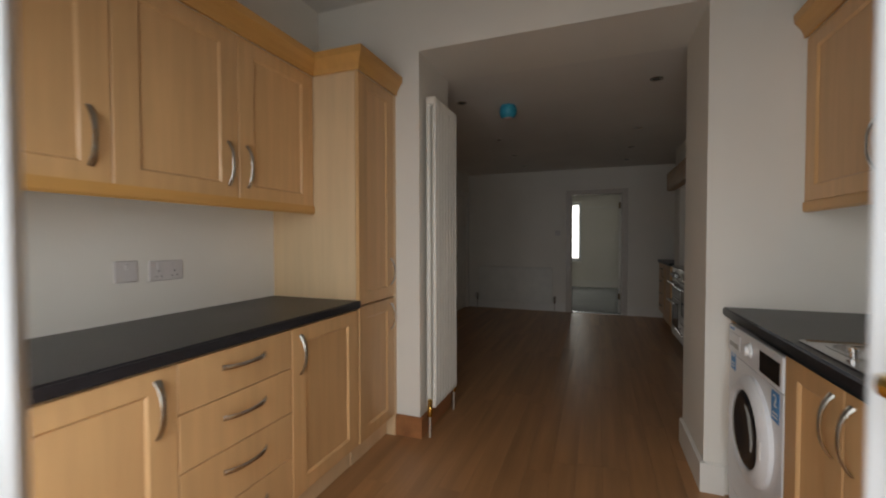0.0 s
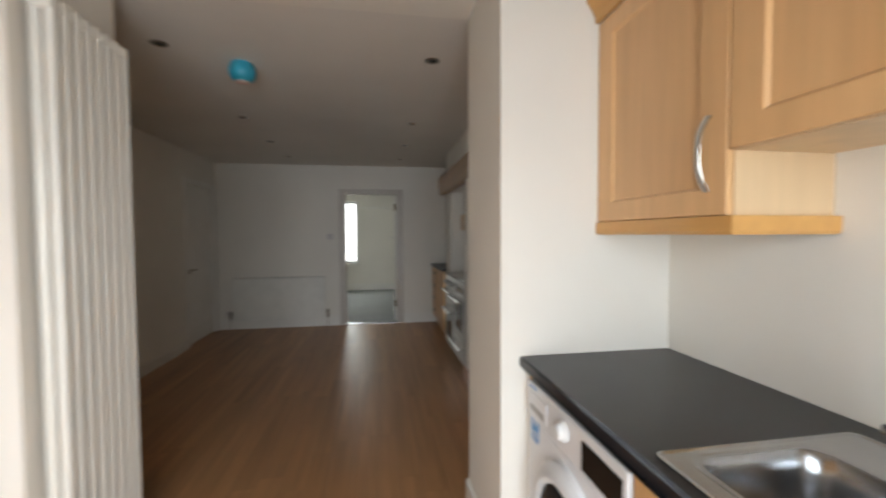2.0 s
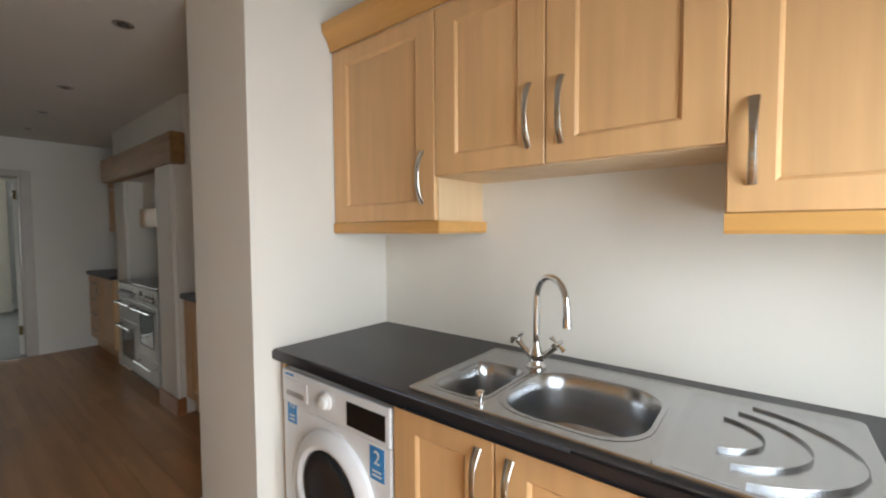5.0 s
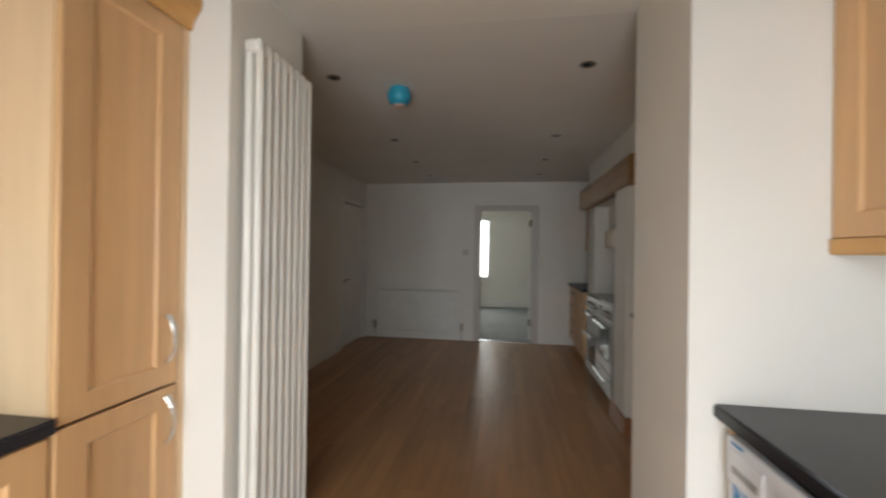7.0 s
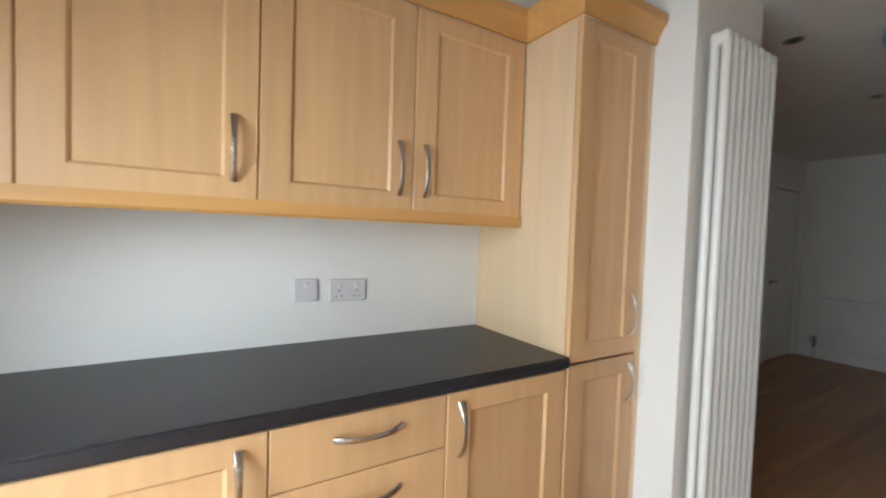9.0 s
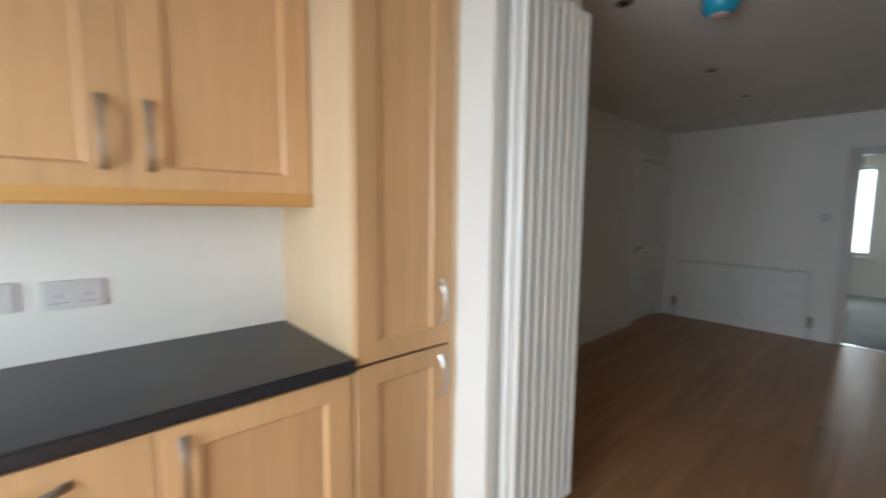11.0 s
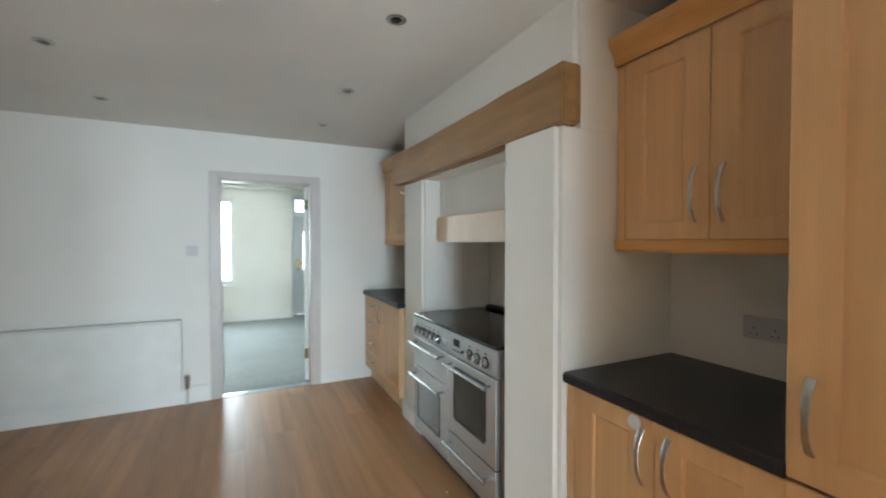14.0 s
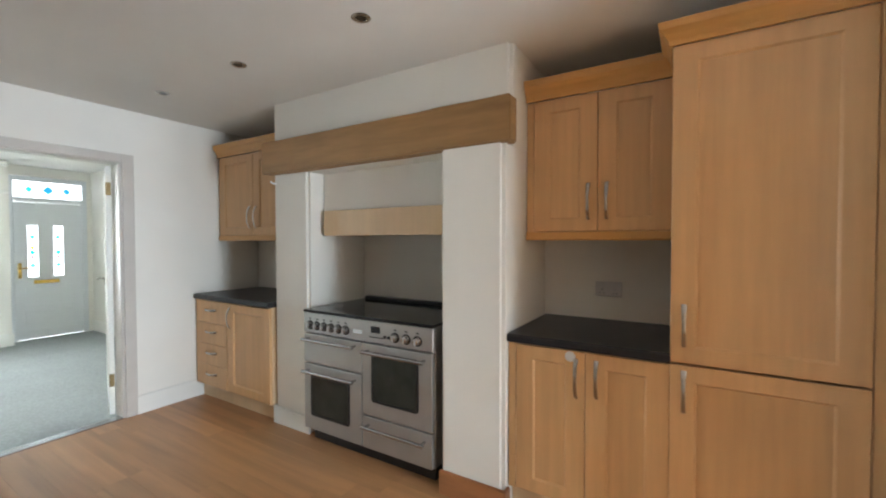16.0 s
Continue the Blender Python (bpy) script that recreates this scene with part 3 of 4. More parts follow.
tube(bm, [(ux * 0.166, uy * 0.166, 0.196), (ux * 0.167, uy * 0.167, 0.168)], 0.0135, 14)
part("aerator", bm, CHROME, tap, "", True)
for sgn in (-1, 1):
    bm = bmesh.new()
    tube(bm, [(0, sgn * 0.012, 0.03), (0, sgn * 0.048, 0.062), (0, sgn * 0.066, 0.082)], [0.012, 0.009, 0.013], 12)
    valve = part("valve", bm, CHROME, tap, "", True)
    bm = bmesh.new()
    d = Vector((0, sgn * 0.66, 0.75))
    c = Vector((0, sgn * 0.072, 0.089))
    p = Vector((1, 0, 0))
    q = d.cross(p)
    for e in (p, q):
        tube(bm, [c - 0.029 * e, c - 0.012 * e, c + 0.012 * e, c + 0.029 * e], [0.008, 0.005, 0.005, 0.008], 10)
    part("cross_handle", bm, CHROME, valve, "", True)

# the washing machine
wm = thing("washing_machine", RIGHT(2.238, 1.06), "white front-loading washing machine with blue energy stickers", "washing machine")
W, D, HT = 0.597, 0.585, 0.845
part("body", boxes((0, W, -D + 0.02, -0.02, 0.012, HT), bevel=0.006), APPLIANCE, wm)
part("front_panel", boxes((0.002, W - 0.002, -D, -D + 0.019, 0.10, 0.715), bevel=0.006, segments=2), APPLIANCE, wm)
part("control_panel", boxes((0.002, W - 0.002, -D - 0.004, -D + 0.019, 0.718, HT - 0.002), bevel=0.006, segments=2), APPLIANCE, wm)
part("kick_panel", boxes((0.01, W - 0.01, -D + 0.004, -D + 0.019, 0.015, 0.097), bevel=0.003), APPLIANCE, wm)
facing = pose(0.315, -D, 0.475, 90)
part("door_ring", lathe(bmesh.new(), [(0.212, 0.0), (0.212, 0.014), (0.196, 0.030), (0.168, 0.036), (0.154, 0.030), (0.146, 0.012)], 48, facing), APPLIANCE, wm, "white raised porthole ring", True)
part("porthole", lathe(bmesh.new(), [(0.148, 0.006), (0.149, 0.026), (0.13, 0.034), (0.10, 0.030), (0.05, 0.022)], 48, facing), DRUM_GLASS, wm, "dark curved porthole glass", True)
part("door_catch", boxes((0.475, 0.505, -D - 0.036, -D - 0.028, 0.44, 0.51), bevel=0.003), WHITE_PLASTIC, wm)
part("detergent_drawer", boxes((0.02, 0.175, -D - 0.008, -D - 0.003, 0.745, 0.815), bevel=0.003), APPLIANCE, wm, "white detergent drawer front")
part("drawer_grip", boxes((0.04, 0.155, -D - 0.0095, -D - 0.007, 0.752, 0.772), bevel=0.001), SILVER, wm)
part("dial", lathe(bmesh.new(), [(0.030, 0.0), (0.030, 0.006), (0.024, 0.010), (0.022, 0.022), (0.018, 0.024)], 28, pose(0.285, -D - 0.004, 0.785, 90)), WHITE_PLASTIC, wm, "round programme dial", True)
part("display", boxes((0.395, 0.575, -D - 0.0065, -D - 0.003, 0.735, 0.815), bevel=0.001), BLACK_GLASS, wm, "black glass display")
for x0, z0, digit, w2 in ((0.035, 0.645, "10", 0.06), (0.50, 0.60, "2", 0.065)):
    st = part("sticker", boxes((x0, x0 + w2, -D - 0.0016, -D - 0.0002, z0, z0 + 0.105)), BLUE, wm, "blue sticker with a white number")
    writing(digit, 0.062 if digit == "2" else 0.042, WHITE_PLASTIC, st, pose(x0 + w2 / 2, -D - 0.0022, z0 + 0.07, 90))
    for k in range(2):
        part("print_line", boxes((x0 + 0.012, x0 + w2 - 0.012, -D - 0.0022, -D - 0.0014, z0 + 0.012 + 0.014 * k, z0 + 0.018 + 0.014 * k)), WHITE_PLASTIC, st)
part("logo_bar", boxes((0.03, 0.085, -D - 0.0052, -D - 0.0035, 0.826, 0.834)), BLUE, wm)
for x in (0.05, W - 0.05):
    for y in (-D + 0.06, -0.07):
        part("foot", lathe(bmesh.new(), [(0.02, 0.0), (0.02, 0.008), (0.008, 0.012)], 12, pose(x, y, 0.0)), BLACK, wm)


# sockets and switches
def socket_plate(name, m, w, h, toggles, label, mat=None):
    """A face plate on a wall; the face looks along -y."""
    p = thing(name, m, label, "socket" if "socket" in name else "switch")
    part("plate", boxes((-w / 2, w / 2, -0.010, 0.0, -h / 2, h / 2), bevel=0.003, segments=2), mat or SOCKET, p)
    for tx in toggles:
        part("rocker", boxes((tx - 0.008, tx + 0.008, -0.0135, -0.009, 0.008, 0.030), bevel=0.0015), SOCKET, p)
        if "socket" in name:
            for dx, dz, sw, sh in ((0, -0.002, 0.004, 0.008), (-0.011, -0.024, 0.007, 0.004), (0.011, -0.024, 0.007, 0.004)):
                part("pin_hole", boxes((tx + dx - sw / 2, tx + dx + sw / 2, -0.0104, -0.009, dz - sh / 2, dz + sh / 2)), BLACK, p)
    return p


socket_plate("switched_spur", pose(-1.87, 1.05, 1.11, 0, 0, 90), 0.086, 0.086, (0,), "white fused spur on the splashback wall")
socket_plate("double_socket", pose(-1.87, 1.212, 1.105, 0, 0, 90), 0.146, 0.086, (-0.035, 0.035), "white double socket above the worktop")
socket_plate("double_socket", pose(1.42, 3.80, 1.09, 0, 0, -90), 0.146, 0.086, (-0.035, 0.035), "white double socket above the dining worktop")
socket_plate("light_switch", pose(-0.735, 7.13, 1.33), 0.086, 0.086, (0,), "white light switch beside the doorway")
socket_plate("wall_socket", pose(-2.15, 7.13, 0.22), 0.086, 0.086, (0,), "white single socket above the skirting")
socket_plate("hall_switch", pose(0.32, 10.95, 1.27), 0.13, 0.086, (-0.03, 0.03), "cream light switch by the front door", RADIATOR)

# dining end: units either side of the chimney breast
cabinet("base_cabinet", RIGHT(4.173, 1.42), 0.715, 0.62, 0.13, 0.868,
        [("door", 0.04, 0.375, 0.13, 0.862, (0.335, 0.735, 0.18, V)), ("door", 0.375, 0.715, 0.13, 0.862, (0.425, 0.745, 0.17, V))],
        "two-door beech base cabinet beside the chimney", 0.13)
single("child_lock", lathe(bmesh.new(), [(0.024, 0), (0.024, 0.004), (0.016, 0.008)], 20, pose(0.798, 3.865, 0.835, 0, -90)), WHITE_PLASTIC,
       "round white child lock stuck on a door", "child lock", smooth=True)
worktop("chimney_worktop", RIGHT(4.173, 1.42), 0.715, 0.642, "dark laminate worktop beside the chimney breast")
cabinet("wall_cabinet", RIGHT(4.173, 1.42), 0.71, 0.36, 1.42, 2.13,
        [("door", 0.04, 0.375, 1.42, 2.13, (0.33, 1.575, 0.185, V)), ("door", 0.375, 0.71, 1.42, 2.13, (0.42, 1.575, 0.185, V))],
        "two-door beech wall cabinet beside the chimney", group="dining wall cabinets")
moulding("cabinet_cornice", RIGHT(0, 1.42) @ pose(0, 0, 2.13) @ Matrix.Diagonal((1, 1, 1.235, 1)), [("x", -4.173, -3.463, -0.36, 0, 0)], "golden beech cornice beside the chimney", "cornice", CORNICE)
moulding("cabinet_pelmet", RIGHT(0, 1.42) @ pose(0, 0, 1.42), [("x", -4.173, -3.463, -0.345, 0, 0)], "golden beech pelmet beside the chimney", "pelmet", PELMET)
cabinet("fridge_cabinet", RIGHT(3.46, 1.42), 0.60, 0.63, 0.13, 2.16,
        [("door", 0, 0.60, 0.13, 0.868, (0.05, 0.76, 0.17, V)), ("door", 0, 0.60, 0.874, 2.16, (0.05, 1.03, 0.17, V))],
        "tall beech integrated fridge cabinet, doors closed", 0.13, category="fridge cabinet")
part("filler", boxes((0.602, 0.655, -0.628, -0.6, 0.0, 2.16)), BEECH, bpy.data.objects["fridge_cabinet"])
moulding("cabinet_cornice", RIGHT(0, 1.42) @ pose(0, 0, 2.16), [("x", -3.46, -2.805, -0.63, 1, 0), ("-y", -0.63, 0, -3.46, 1, 0)], "golden beech cornice on the fridge cabinet", "cornice", CORNICE)

zs = (0.13, 0.31, 0.49, 0.67, 0.862)
cabinet("drawer_unit", RIGHT(7.112, 1.42), 0.465, 0.62, 0.13, 0.868, [("drawer", 0.015, 0.465, a, b, (0.24, 0.5 * (a + b) + 0.02, 0.16, False)) for a, b in zip(zs, zs[1:])],
        "beech drawer unit in the far corner", 0.13, category="drawer unit")
cabinet("base_cabinet", RIGHT(6.645, 1.42), 0.56, 0.62, 0.13, 0.868, [("door", 0, 0.56, 0.13, 0.862, (0.05, 0.745, 0.17, V))], "beech base cabinet in the far corner", 0.13)
worktop("corner_worktop", RIGHT(7.112, 1.42), 1.028, 0.64, "dark laminate worktop in the far corner")
cabinet("wall_cabinet", RIGHT(7.112, 1.42), 1.02, 0.40, 1.42, 2.13,
        [("door", 0.01, 0.51, 1.42, 2.13, (0.465, 1.575, 0.185, V)), ("door", 0.51, 1.02, 1.42, 2.13, (0.555, 1.575, 0.185, V))],
        "two-door beech wall cabinet in the far corner", group="dining wall cabinets")
moulding("cabinet_cornice", RIGHT(0, 1.42) @ pose(0, 0, 2.13) @ Matrix.Diagonal((1, 1, 1.235, 1)), [("x", -7.112, -6.09, -0.40, 0, 0)], "golden beech cornice in the far corner", "cornice", CORNICE)
moulding("cabinet_pelmet", RIGHT(0, 1.42) @ pose(0, 0, 1.42), [("x", -7.112, -6.09, -0.385, 0, 0)], "golden beech pelmet in the far corner", "pelmet", PELMET)

# the oak beam across the chimney breast, slightly hewn
bm = bmesh.new()
box(bm, 0.745, 0.840, 4.145, 6.09, 1.862, 2.09)
bmesh.ops.subdivide_edges(bm, edges=[e for e in bm.edges if abs(e.verts[0].co.y - e.verts[1].co.y) > 1], cuts=24)
bmesh.ops.bevel(bm, geom=[e for e in bm.edges if e.calc_face_angle(0) > 1.0], offset=0.009, segments=2, affect="EDGES")
for v in bm.verts:
    k = noise.noise(Vector((v.co.x * 3, v.co.y * 4.5, v.co.z * 3)))
    v.co.z += 0.006 * k
    if v.co.x < 0.8:
        v.co.x += 0.005 * noise.noise(Vector((5, v.co.y * 5, v.co.z * 6)))
single("oak_beam", bm, OAK, "hewn oak mantel beam across the chimney breast", "beam", smooth=True)
hook = thing("hook", pose(0.842, 6.05, 1.80), "small white hook screwed to the chimney", "hook")
bm = bmesh.new()
tube(bm, [(0, 0, 0), (-0.03, 0, 0.0), (-0.045, 0, 0.015)], 0.005, 8)
part("stem", bm, WHITE_PLASTIC, hook, "", True)

# cooker hood in the alcove
hood = thing("cooker_hood", pose(0, 0, 0), "white boxed cooker hood with a beech fascia", "cooker hood")
part("casing", boxes((0.985, 1.41, 4.605, 5.695, 1.585, 1.861), bevel=0.004), PLASTER, hood, "white plastered hood casing")
part("fascia", boxes((0.945, 0.965, 4.605, 5.655, 1.41, 1.588), (0.966, 1.41, 5.637, 5.655, 1.41, 1.584), bevel=0.002), BEECH_SIDE, hood, "pale beech fascia board")
part("filter", boxes((0.967, 1.41, 4.61, 5.635, 1.425, 1.445)), STEEL, hood)

# the range cooker
ck = thing("range_cooker", RIGHT(5.655, 1.40), "silver range cooker with black glass hob and three ovens", "cooker")
CW, CD = 1.055, 0.64
part("body", boxes((0.004, CW - 0.004, -CD + 0.03, 0, 0.085, 0.888), bevel=0.003), SILVER, ck)
# black sheet added so the gaps between the doors read as shaded
part("gap_shade", boxes((0.012, CW - 0.012, -CD + 0.0292, -CD + 0.0305, 0.09, 0.75)), BLACK, ck, "black sheet painting the shade in the oven door gaps")
part("plinth", boxes((0.03, CW - 0.02, -CD + 0.06, -0.02, 0.002, 0.084)), BLACK, ck, "black recessed plinth")
part("hob", boxes((0, CW, -CD - 0.006, 0, 0.889, 0.907), bevel=0.004, segments=2), BLACK_GLASS, ck, "black ceramic glass hob")
part("splash_vent", boxes((0.03, CW - 0.03, -0.065, -0.01, 0.907, 0.932), bevel=0.006), BLACK, ck)
part("control_panel", boxes((0, CW, -CD, -CD + 0.029, 0.752, 0.887), bevel=0.004), SILVER, ck, "silver control panel")
for x in [0.065 + 0.066 * k for k in range(6)] + [0.79, 0.87, 0.95]:
    big = x > 0.6
    part("knob_ring", lathe(bmesh.new(), [(0.031, 0), (0.031, 0.003), (0.022, 0.004)], 20, pose(x, -CD, 0.805, 90)), BLACK, ck, "", True)
    knob = part("knob", lathe(bmesh.new(), [(0.022, 0), (0.022, 0.006), (0.020, 0.008), (0.018, 0.026), (0.014, 0.029)], 20, pose(x, -CD, 0.805, 90)), CHROME if big else STEEL, ck, "", True)
    part("pointer", boxes((x - 0.004, x + 0.004, -CD - 0.034, -CD - 0.010, 0.786, 0.824), bevel=0.002), SILVER, knob)
    part("dial_mark", boxes((x - 0.010, x + 0.010, -CD - 0.0012, -CD + 0.001, 0.846, 0.853)), BLACK, ck)
part("clock", boxes((0.605, 0.675, -CD - 0.003, -CD + 0.001, 0.815, 0.855), bevel=0.001), BLACK_GLASS, ck, "small black clock display")
part("badge", boxes((0.455, 0.535, -CD - 0.003, -CD + 0.001, 0.795, 0.822), bevel=0.002), CHROME, ck, "plain chrome badge")
for x in (0.715, 0.745):
    part("button", lathe(bmesh.new(), [(0.009, 0), (0.009, 0.008), (0.006, 0.010)], 12, pose(x, -CD, 0.80, 90)), BLACK, ck, "", True)
part("legend", boxes((0.59, 0.70, -CD - 0.0012, -CD + 0.001, 0.785, 0.792)), BLACK, ck)


def oven_door(x0, x1, z0, z1, window, name="oven_door", bar=0.042):
    d = part(name, boxes((x0, x1, -CD - 0.004, -CD + 0.029, z0, z1), bevel=0.004, segments=2), SILVER, ck)
    if window:
        wx0, wx1, wz0, wz1 = window
        bm = bmesh.new()
        for y in (-CD - 0.0055, -CD - 0.003):
            ring = [bm.verts.new((x, y, z)) for x, z in rounded_rect(wx0, wx1, wz0, wz1, 0.02)]
            bm.faces.new(ring)
        part("window", bm, OVEN_GLASS, d, "dark tinted oven glass")
        bm = bmesh.new()
        loft(bm, [[(x, y, z) for x, z in rounded_rect(wx0 - g, wx1 + g, wz0 - g, wz1 + g, 0.022)] for g, y in ((0.014, -CD - 0.003), (0.014, -CD - 0.0075), (0.0, -CD - 0.0075), (0.0, -CD - 0.003))], False)
        part("window_trim", bm, BLACK, d)
    bm = bmesh.new()
    z = z1 - bar
    tube(bm, [(x0 + 0.03, -CD - 0.052, z), (x1 - 0.03, -CD - 0.052, z)], 0.0105, 12)
    h = part("handle", bm, STEEL, d, "tubular steel door handle", True)
    for x in (x0 + 0.05, x1 - 0.05):
        bm = bmesh.new()
        tube(bm, [(x, -CD - 0.003, z), (x, -CD - 0.05, z)], 0.008, 8)
        part("bracket", bm, STEEL, d, "", True)
    return d


oven_door(0.006, 0.526, 0.550, 0.744, None, "grill_door", 0.03)
oven_door(0.006, 0.526, 0.095, 0.540, (0.085, 0.415, 0.205, 0.455))
oven_door(0.536, CW - 0.006, 0.302, 0.744, (0.625, 0.945, 0.405, 0.685))
oven_door(0.536, CW - 0.006, 0.095, 0.293, None, "storage_drawer", 0.05)

# the tall column radiator on the opening's jamb
rad = thing("column_radiator", pose(-1.135, 2.31, 0), "tall cream vertical column radiator with brass valves", "radiator")
for k in range(8):
    y = 0.027 + 0.0525 * k
    bm = bmesh.new()
    for x in (0.040, 0.080):
        tube(bm, [(x, y, 0.21), (x, y, 2.09)], 0.0165, 12)
    lo, hi = (0.18, 0.235), (2.065, 2.115)
    for z0, z1 in (lo, hi):
        bmb = boxes((0.026, 0.094, y - 0.0235, y + 0.0235, z0, z1), bevel=0.014, segments=3)
        me = bpy.data.meshes.new("tmp")
        bmb.to_mesh(me)
        bmb.free()
        bm.from_mesh(me)
        bpy.data.meshes.remove(me)
    part("column", bm, RADIATOR, rad, "", True)
for z in (0.4, 1.9):
    part("bracket", boxes((0.0, 0.03, 0.10, 0.13, z, z + 0.04), bevel=0.003), RADIATOR, rad)
for y in (-0.012, 0.435):
    bm = bmesh.new()
    tube(bm, [(0.06, y, 0.002), (0.06, y, 0.15)], 0.0075, 10)
    pipe = part("pipe", bm, COPPER, rad, "", True)
    part("valve", lathe(bmesh.new(), [(0.014, 0.0), (0.016, 0.02), (0.016, 0.045), (0.012, 0.06), (0.015, 0.064), (0.015, 0.10), (0.010, 0.105)], 16, pose(0.06, y, 0.135)), BRASS, pipe, "brass radiator valve", True)

# panel radiator on the doorway wall
pr = thing("panel_radiator", pose(-2.09, 7.13, 0), "white ribbed panel radiator on the far wall", "radiator")
bm = boxes((0, 1.28, -0.085, -0.065, 0.13, 0.73), bevel=0.008, segments=2)
part("front_plate", bm, RADIATOR_MATT, pr, "", True)
part("top_grille", boxes((0.005, 1.275, -0.086, -0.03, 0.731, 0.745), bevel=0.003), RADIATOR_MATT, pr)
part("back_plate", boxes((0.01, 1.27, -0.045, -0.028, 0.14, 0.72), bevel=0.004), RADIATOR_MATT, pr)
for x in (-0.035, 1.315):
    bm = bmesh.new()
    tube(bm, [(x, -0.06, 0.002), (x, -0.06, 0.16)], 0.0075, 10)
    pipe = part("pipe", bm, COPPER, pr, "", True)
    part("valve", lathe(bmesh.new(), [(0.012, 0), (0.017, 0.02), (0.017, 0.07), (0.021, 0.075), (0.021, 0.115), (0.012, 0.122)], 16, pose(x, -0.06, 0.14)), SATIN, pipe, "", True)
for x in (0.12, 1.16):
    part("bracket", boxes((x, x + 0.04, -0.03, 0.0, 0.2, 0.68), bevel=0.002), RADIATOR_MATT, pr)

# recessed spotlights and the alarm
first = thing("spotlight", pose(-1.19, 3.285, 2.385), "recessed satin nickel ceiling spotlight, switched off", "spotlight", "ceiling spotlights")
part("bezel", lathe(bmesh.new(), [(0.024, 0.0), (0.044, 0.0), (0.044, -0.003), (0.036, -0.006), (0.027, -0.005), (0.024, -0.001)], 28), SATIN, first, "", True)
part("bulb", lathe(bmesh.new(), [(0.025, -0.0005), (0.025, -0.003), (0.012, -0.0035)], 20), OVEN_GLASS, first, "dark glass bulb", True)
for x in (-1.19, 0.28):
    for y in (3.285, 4.675, 5.612, 6.48):
        if (x, y) != (-1.19, 3.285):
            copy_thing(first, pose(x, y, 2.385))
alarm = thing("smoke_alarm", pose(-0.838, 3.50, 2.385), "white smoke alarm under a turquoise dust cover", "smoke alarm")
part("cover", lathe(bmesh.new(), [(0.060, 0.0), (0.070, -0.016), (0.076, -0.045), (0.073, -0.072), (0.060, -0.096), (0.036, -0.108)], 36), CYAN, alarm, "turquoise plastic dust cover", True)
part("sensor_cap", lathe(bmesh.new(), [(0.040, -0.104), (0.038, -0.110), (0.028, -0.114), (0.010, -0.115)], 28), PINK, alarm, "pale sensor cap", True)


# ---- doors ----
def lever_handle(parent, m, mat, long_plate=True):
    """A lever on a back plate; plate face looks along -y, lever runs to +x."""
    h = 0.11 if long_plate else 0.03
    bmb = boxes((-0.018, 0.018, -0.008, 0.0, -h, h * 0.9), bevel=0.003, segments=2)
    plate = part("handle_plate", bmb, mat, parent, "", True)
    plate.matrix_basis = m
    bm = bmesh.new()
    tube(bm, [(0, -0.006, 0.03), (0, -0.04, 0.03), (0.012, -0.052, 0.03), (0.06, -0.054, 0.031), (0.115, -0.050, 0.026)], [0.011, 0.009, 0.010, 0.009, 0.008], 10)
    part("lever", bm, mat, plate, "", True)
    return plate


def panel_door(name, m, w, h, label, rows, mat=None):
    """A panelled door leaf; hinge at x 0, face at y 0, thickness towards +y. rows: (z0, z1) of two panels side by side."""
    door = thing(name, m, label, "door")
    door["kind"] = "structure"
    st = 0.105
    mid = w / 2
    dims = [(0, st, 0, 0.036, 0, h), (w - st, w, 0, 0.036, 0, h), (mid - 0.05, mid + 0.05, 0.0005, 0.0355, 0, h)]
    zs2 = [0.0] + [z for r in rows for z in r] + [h]
    for a, b in zip(zs2[::2], zs2[1::2]):
        dims.append((st, mid - 0.05, 0.0005, 0.0355, a, b))
        dims.append((mid + 0.05, w - st, 0.0005, 0.0355, a, b))
    part("leaf_frame", boxes(*dims, bevel=0.004), mat or GLOSS, door)
    for z0, z1 in rows:
        for x0, x1 in ((st, mid - 0.05), (mid + 0.05, w - st)):
            part("panel", boxes((x0 - 0.003, x1 + 0.003, 0.012, 0.024, z0 - 0.003, z1 + 0.003)), mat or GLOSS, door)
            part("panel_field", boxes((x0 + 0.03, x1 - 0.03, 0.006, 0.030, z0 + 0.03, z1 - 0.03), bevel=0.005), mat or GLOSS, door)
    return door


ROWS = ((0.22, 0.82), (1.00, 1.84))
side = panel_door("door_1", pose(-2.332, 6.21, 0.006, 0, 0, 90), 0.80, 1.985, "closed white panelled door in the side wall", ROWS)
lever_handle(side, pose(0.115, 0, 0.90) @ Matrix.Scale(0.8, 4), HINGE, False)
leaf = panel_door("door_2", pose(0.253, 7.258, 0.01, 0, 0, 72), 0.745, 1.945, "open white panelled door at the carpeted room", ROWS)
lever_handle(leaf, pose(0.685, 0.036, 1.0, 0, 0, 180), SATIN, False)
for z in (0.22, 1.72):
    part("hinge", boxes((-0.005, 0.001, 0.002, 0.034, z, z + 0.10), bevel=0.001), HINGE, leaf)


def casing(name, label, runs):
    bm = boxes(*runs, bevel=0.005, segments=2)
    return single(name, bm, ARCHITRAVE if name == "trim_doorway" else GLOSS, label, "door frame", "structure")


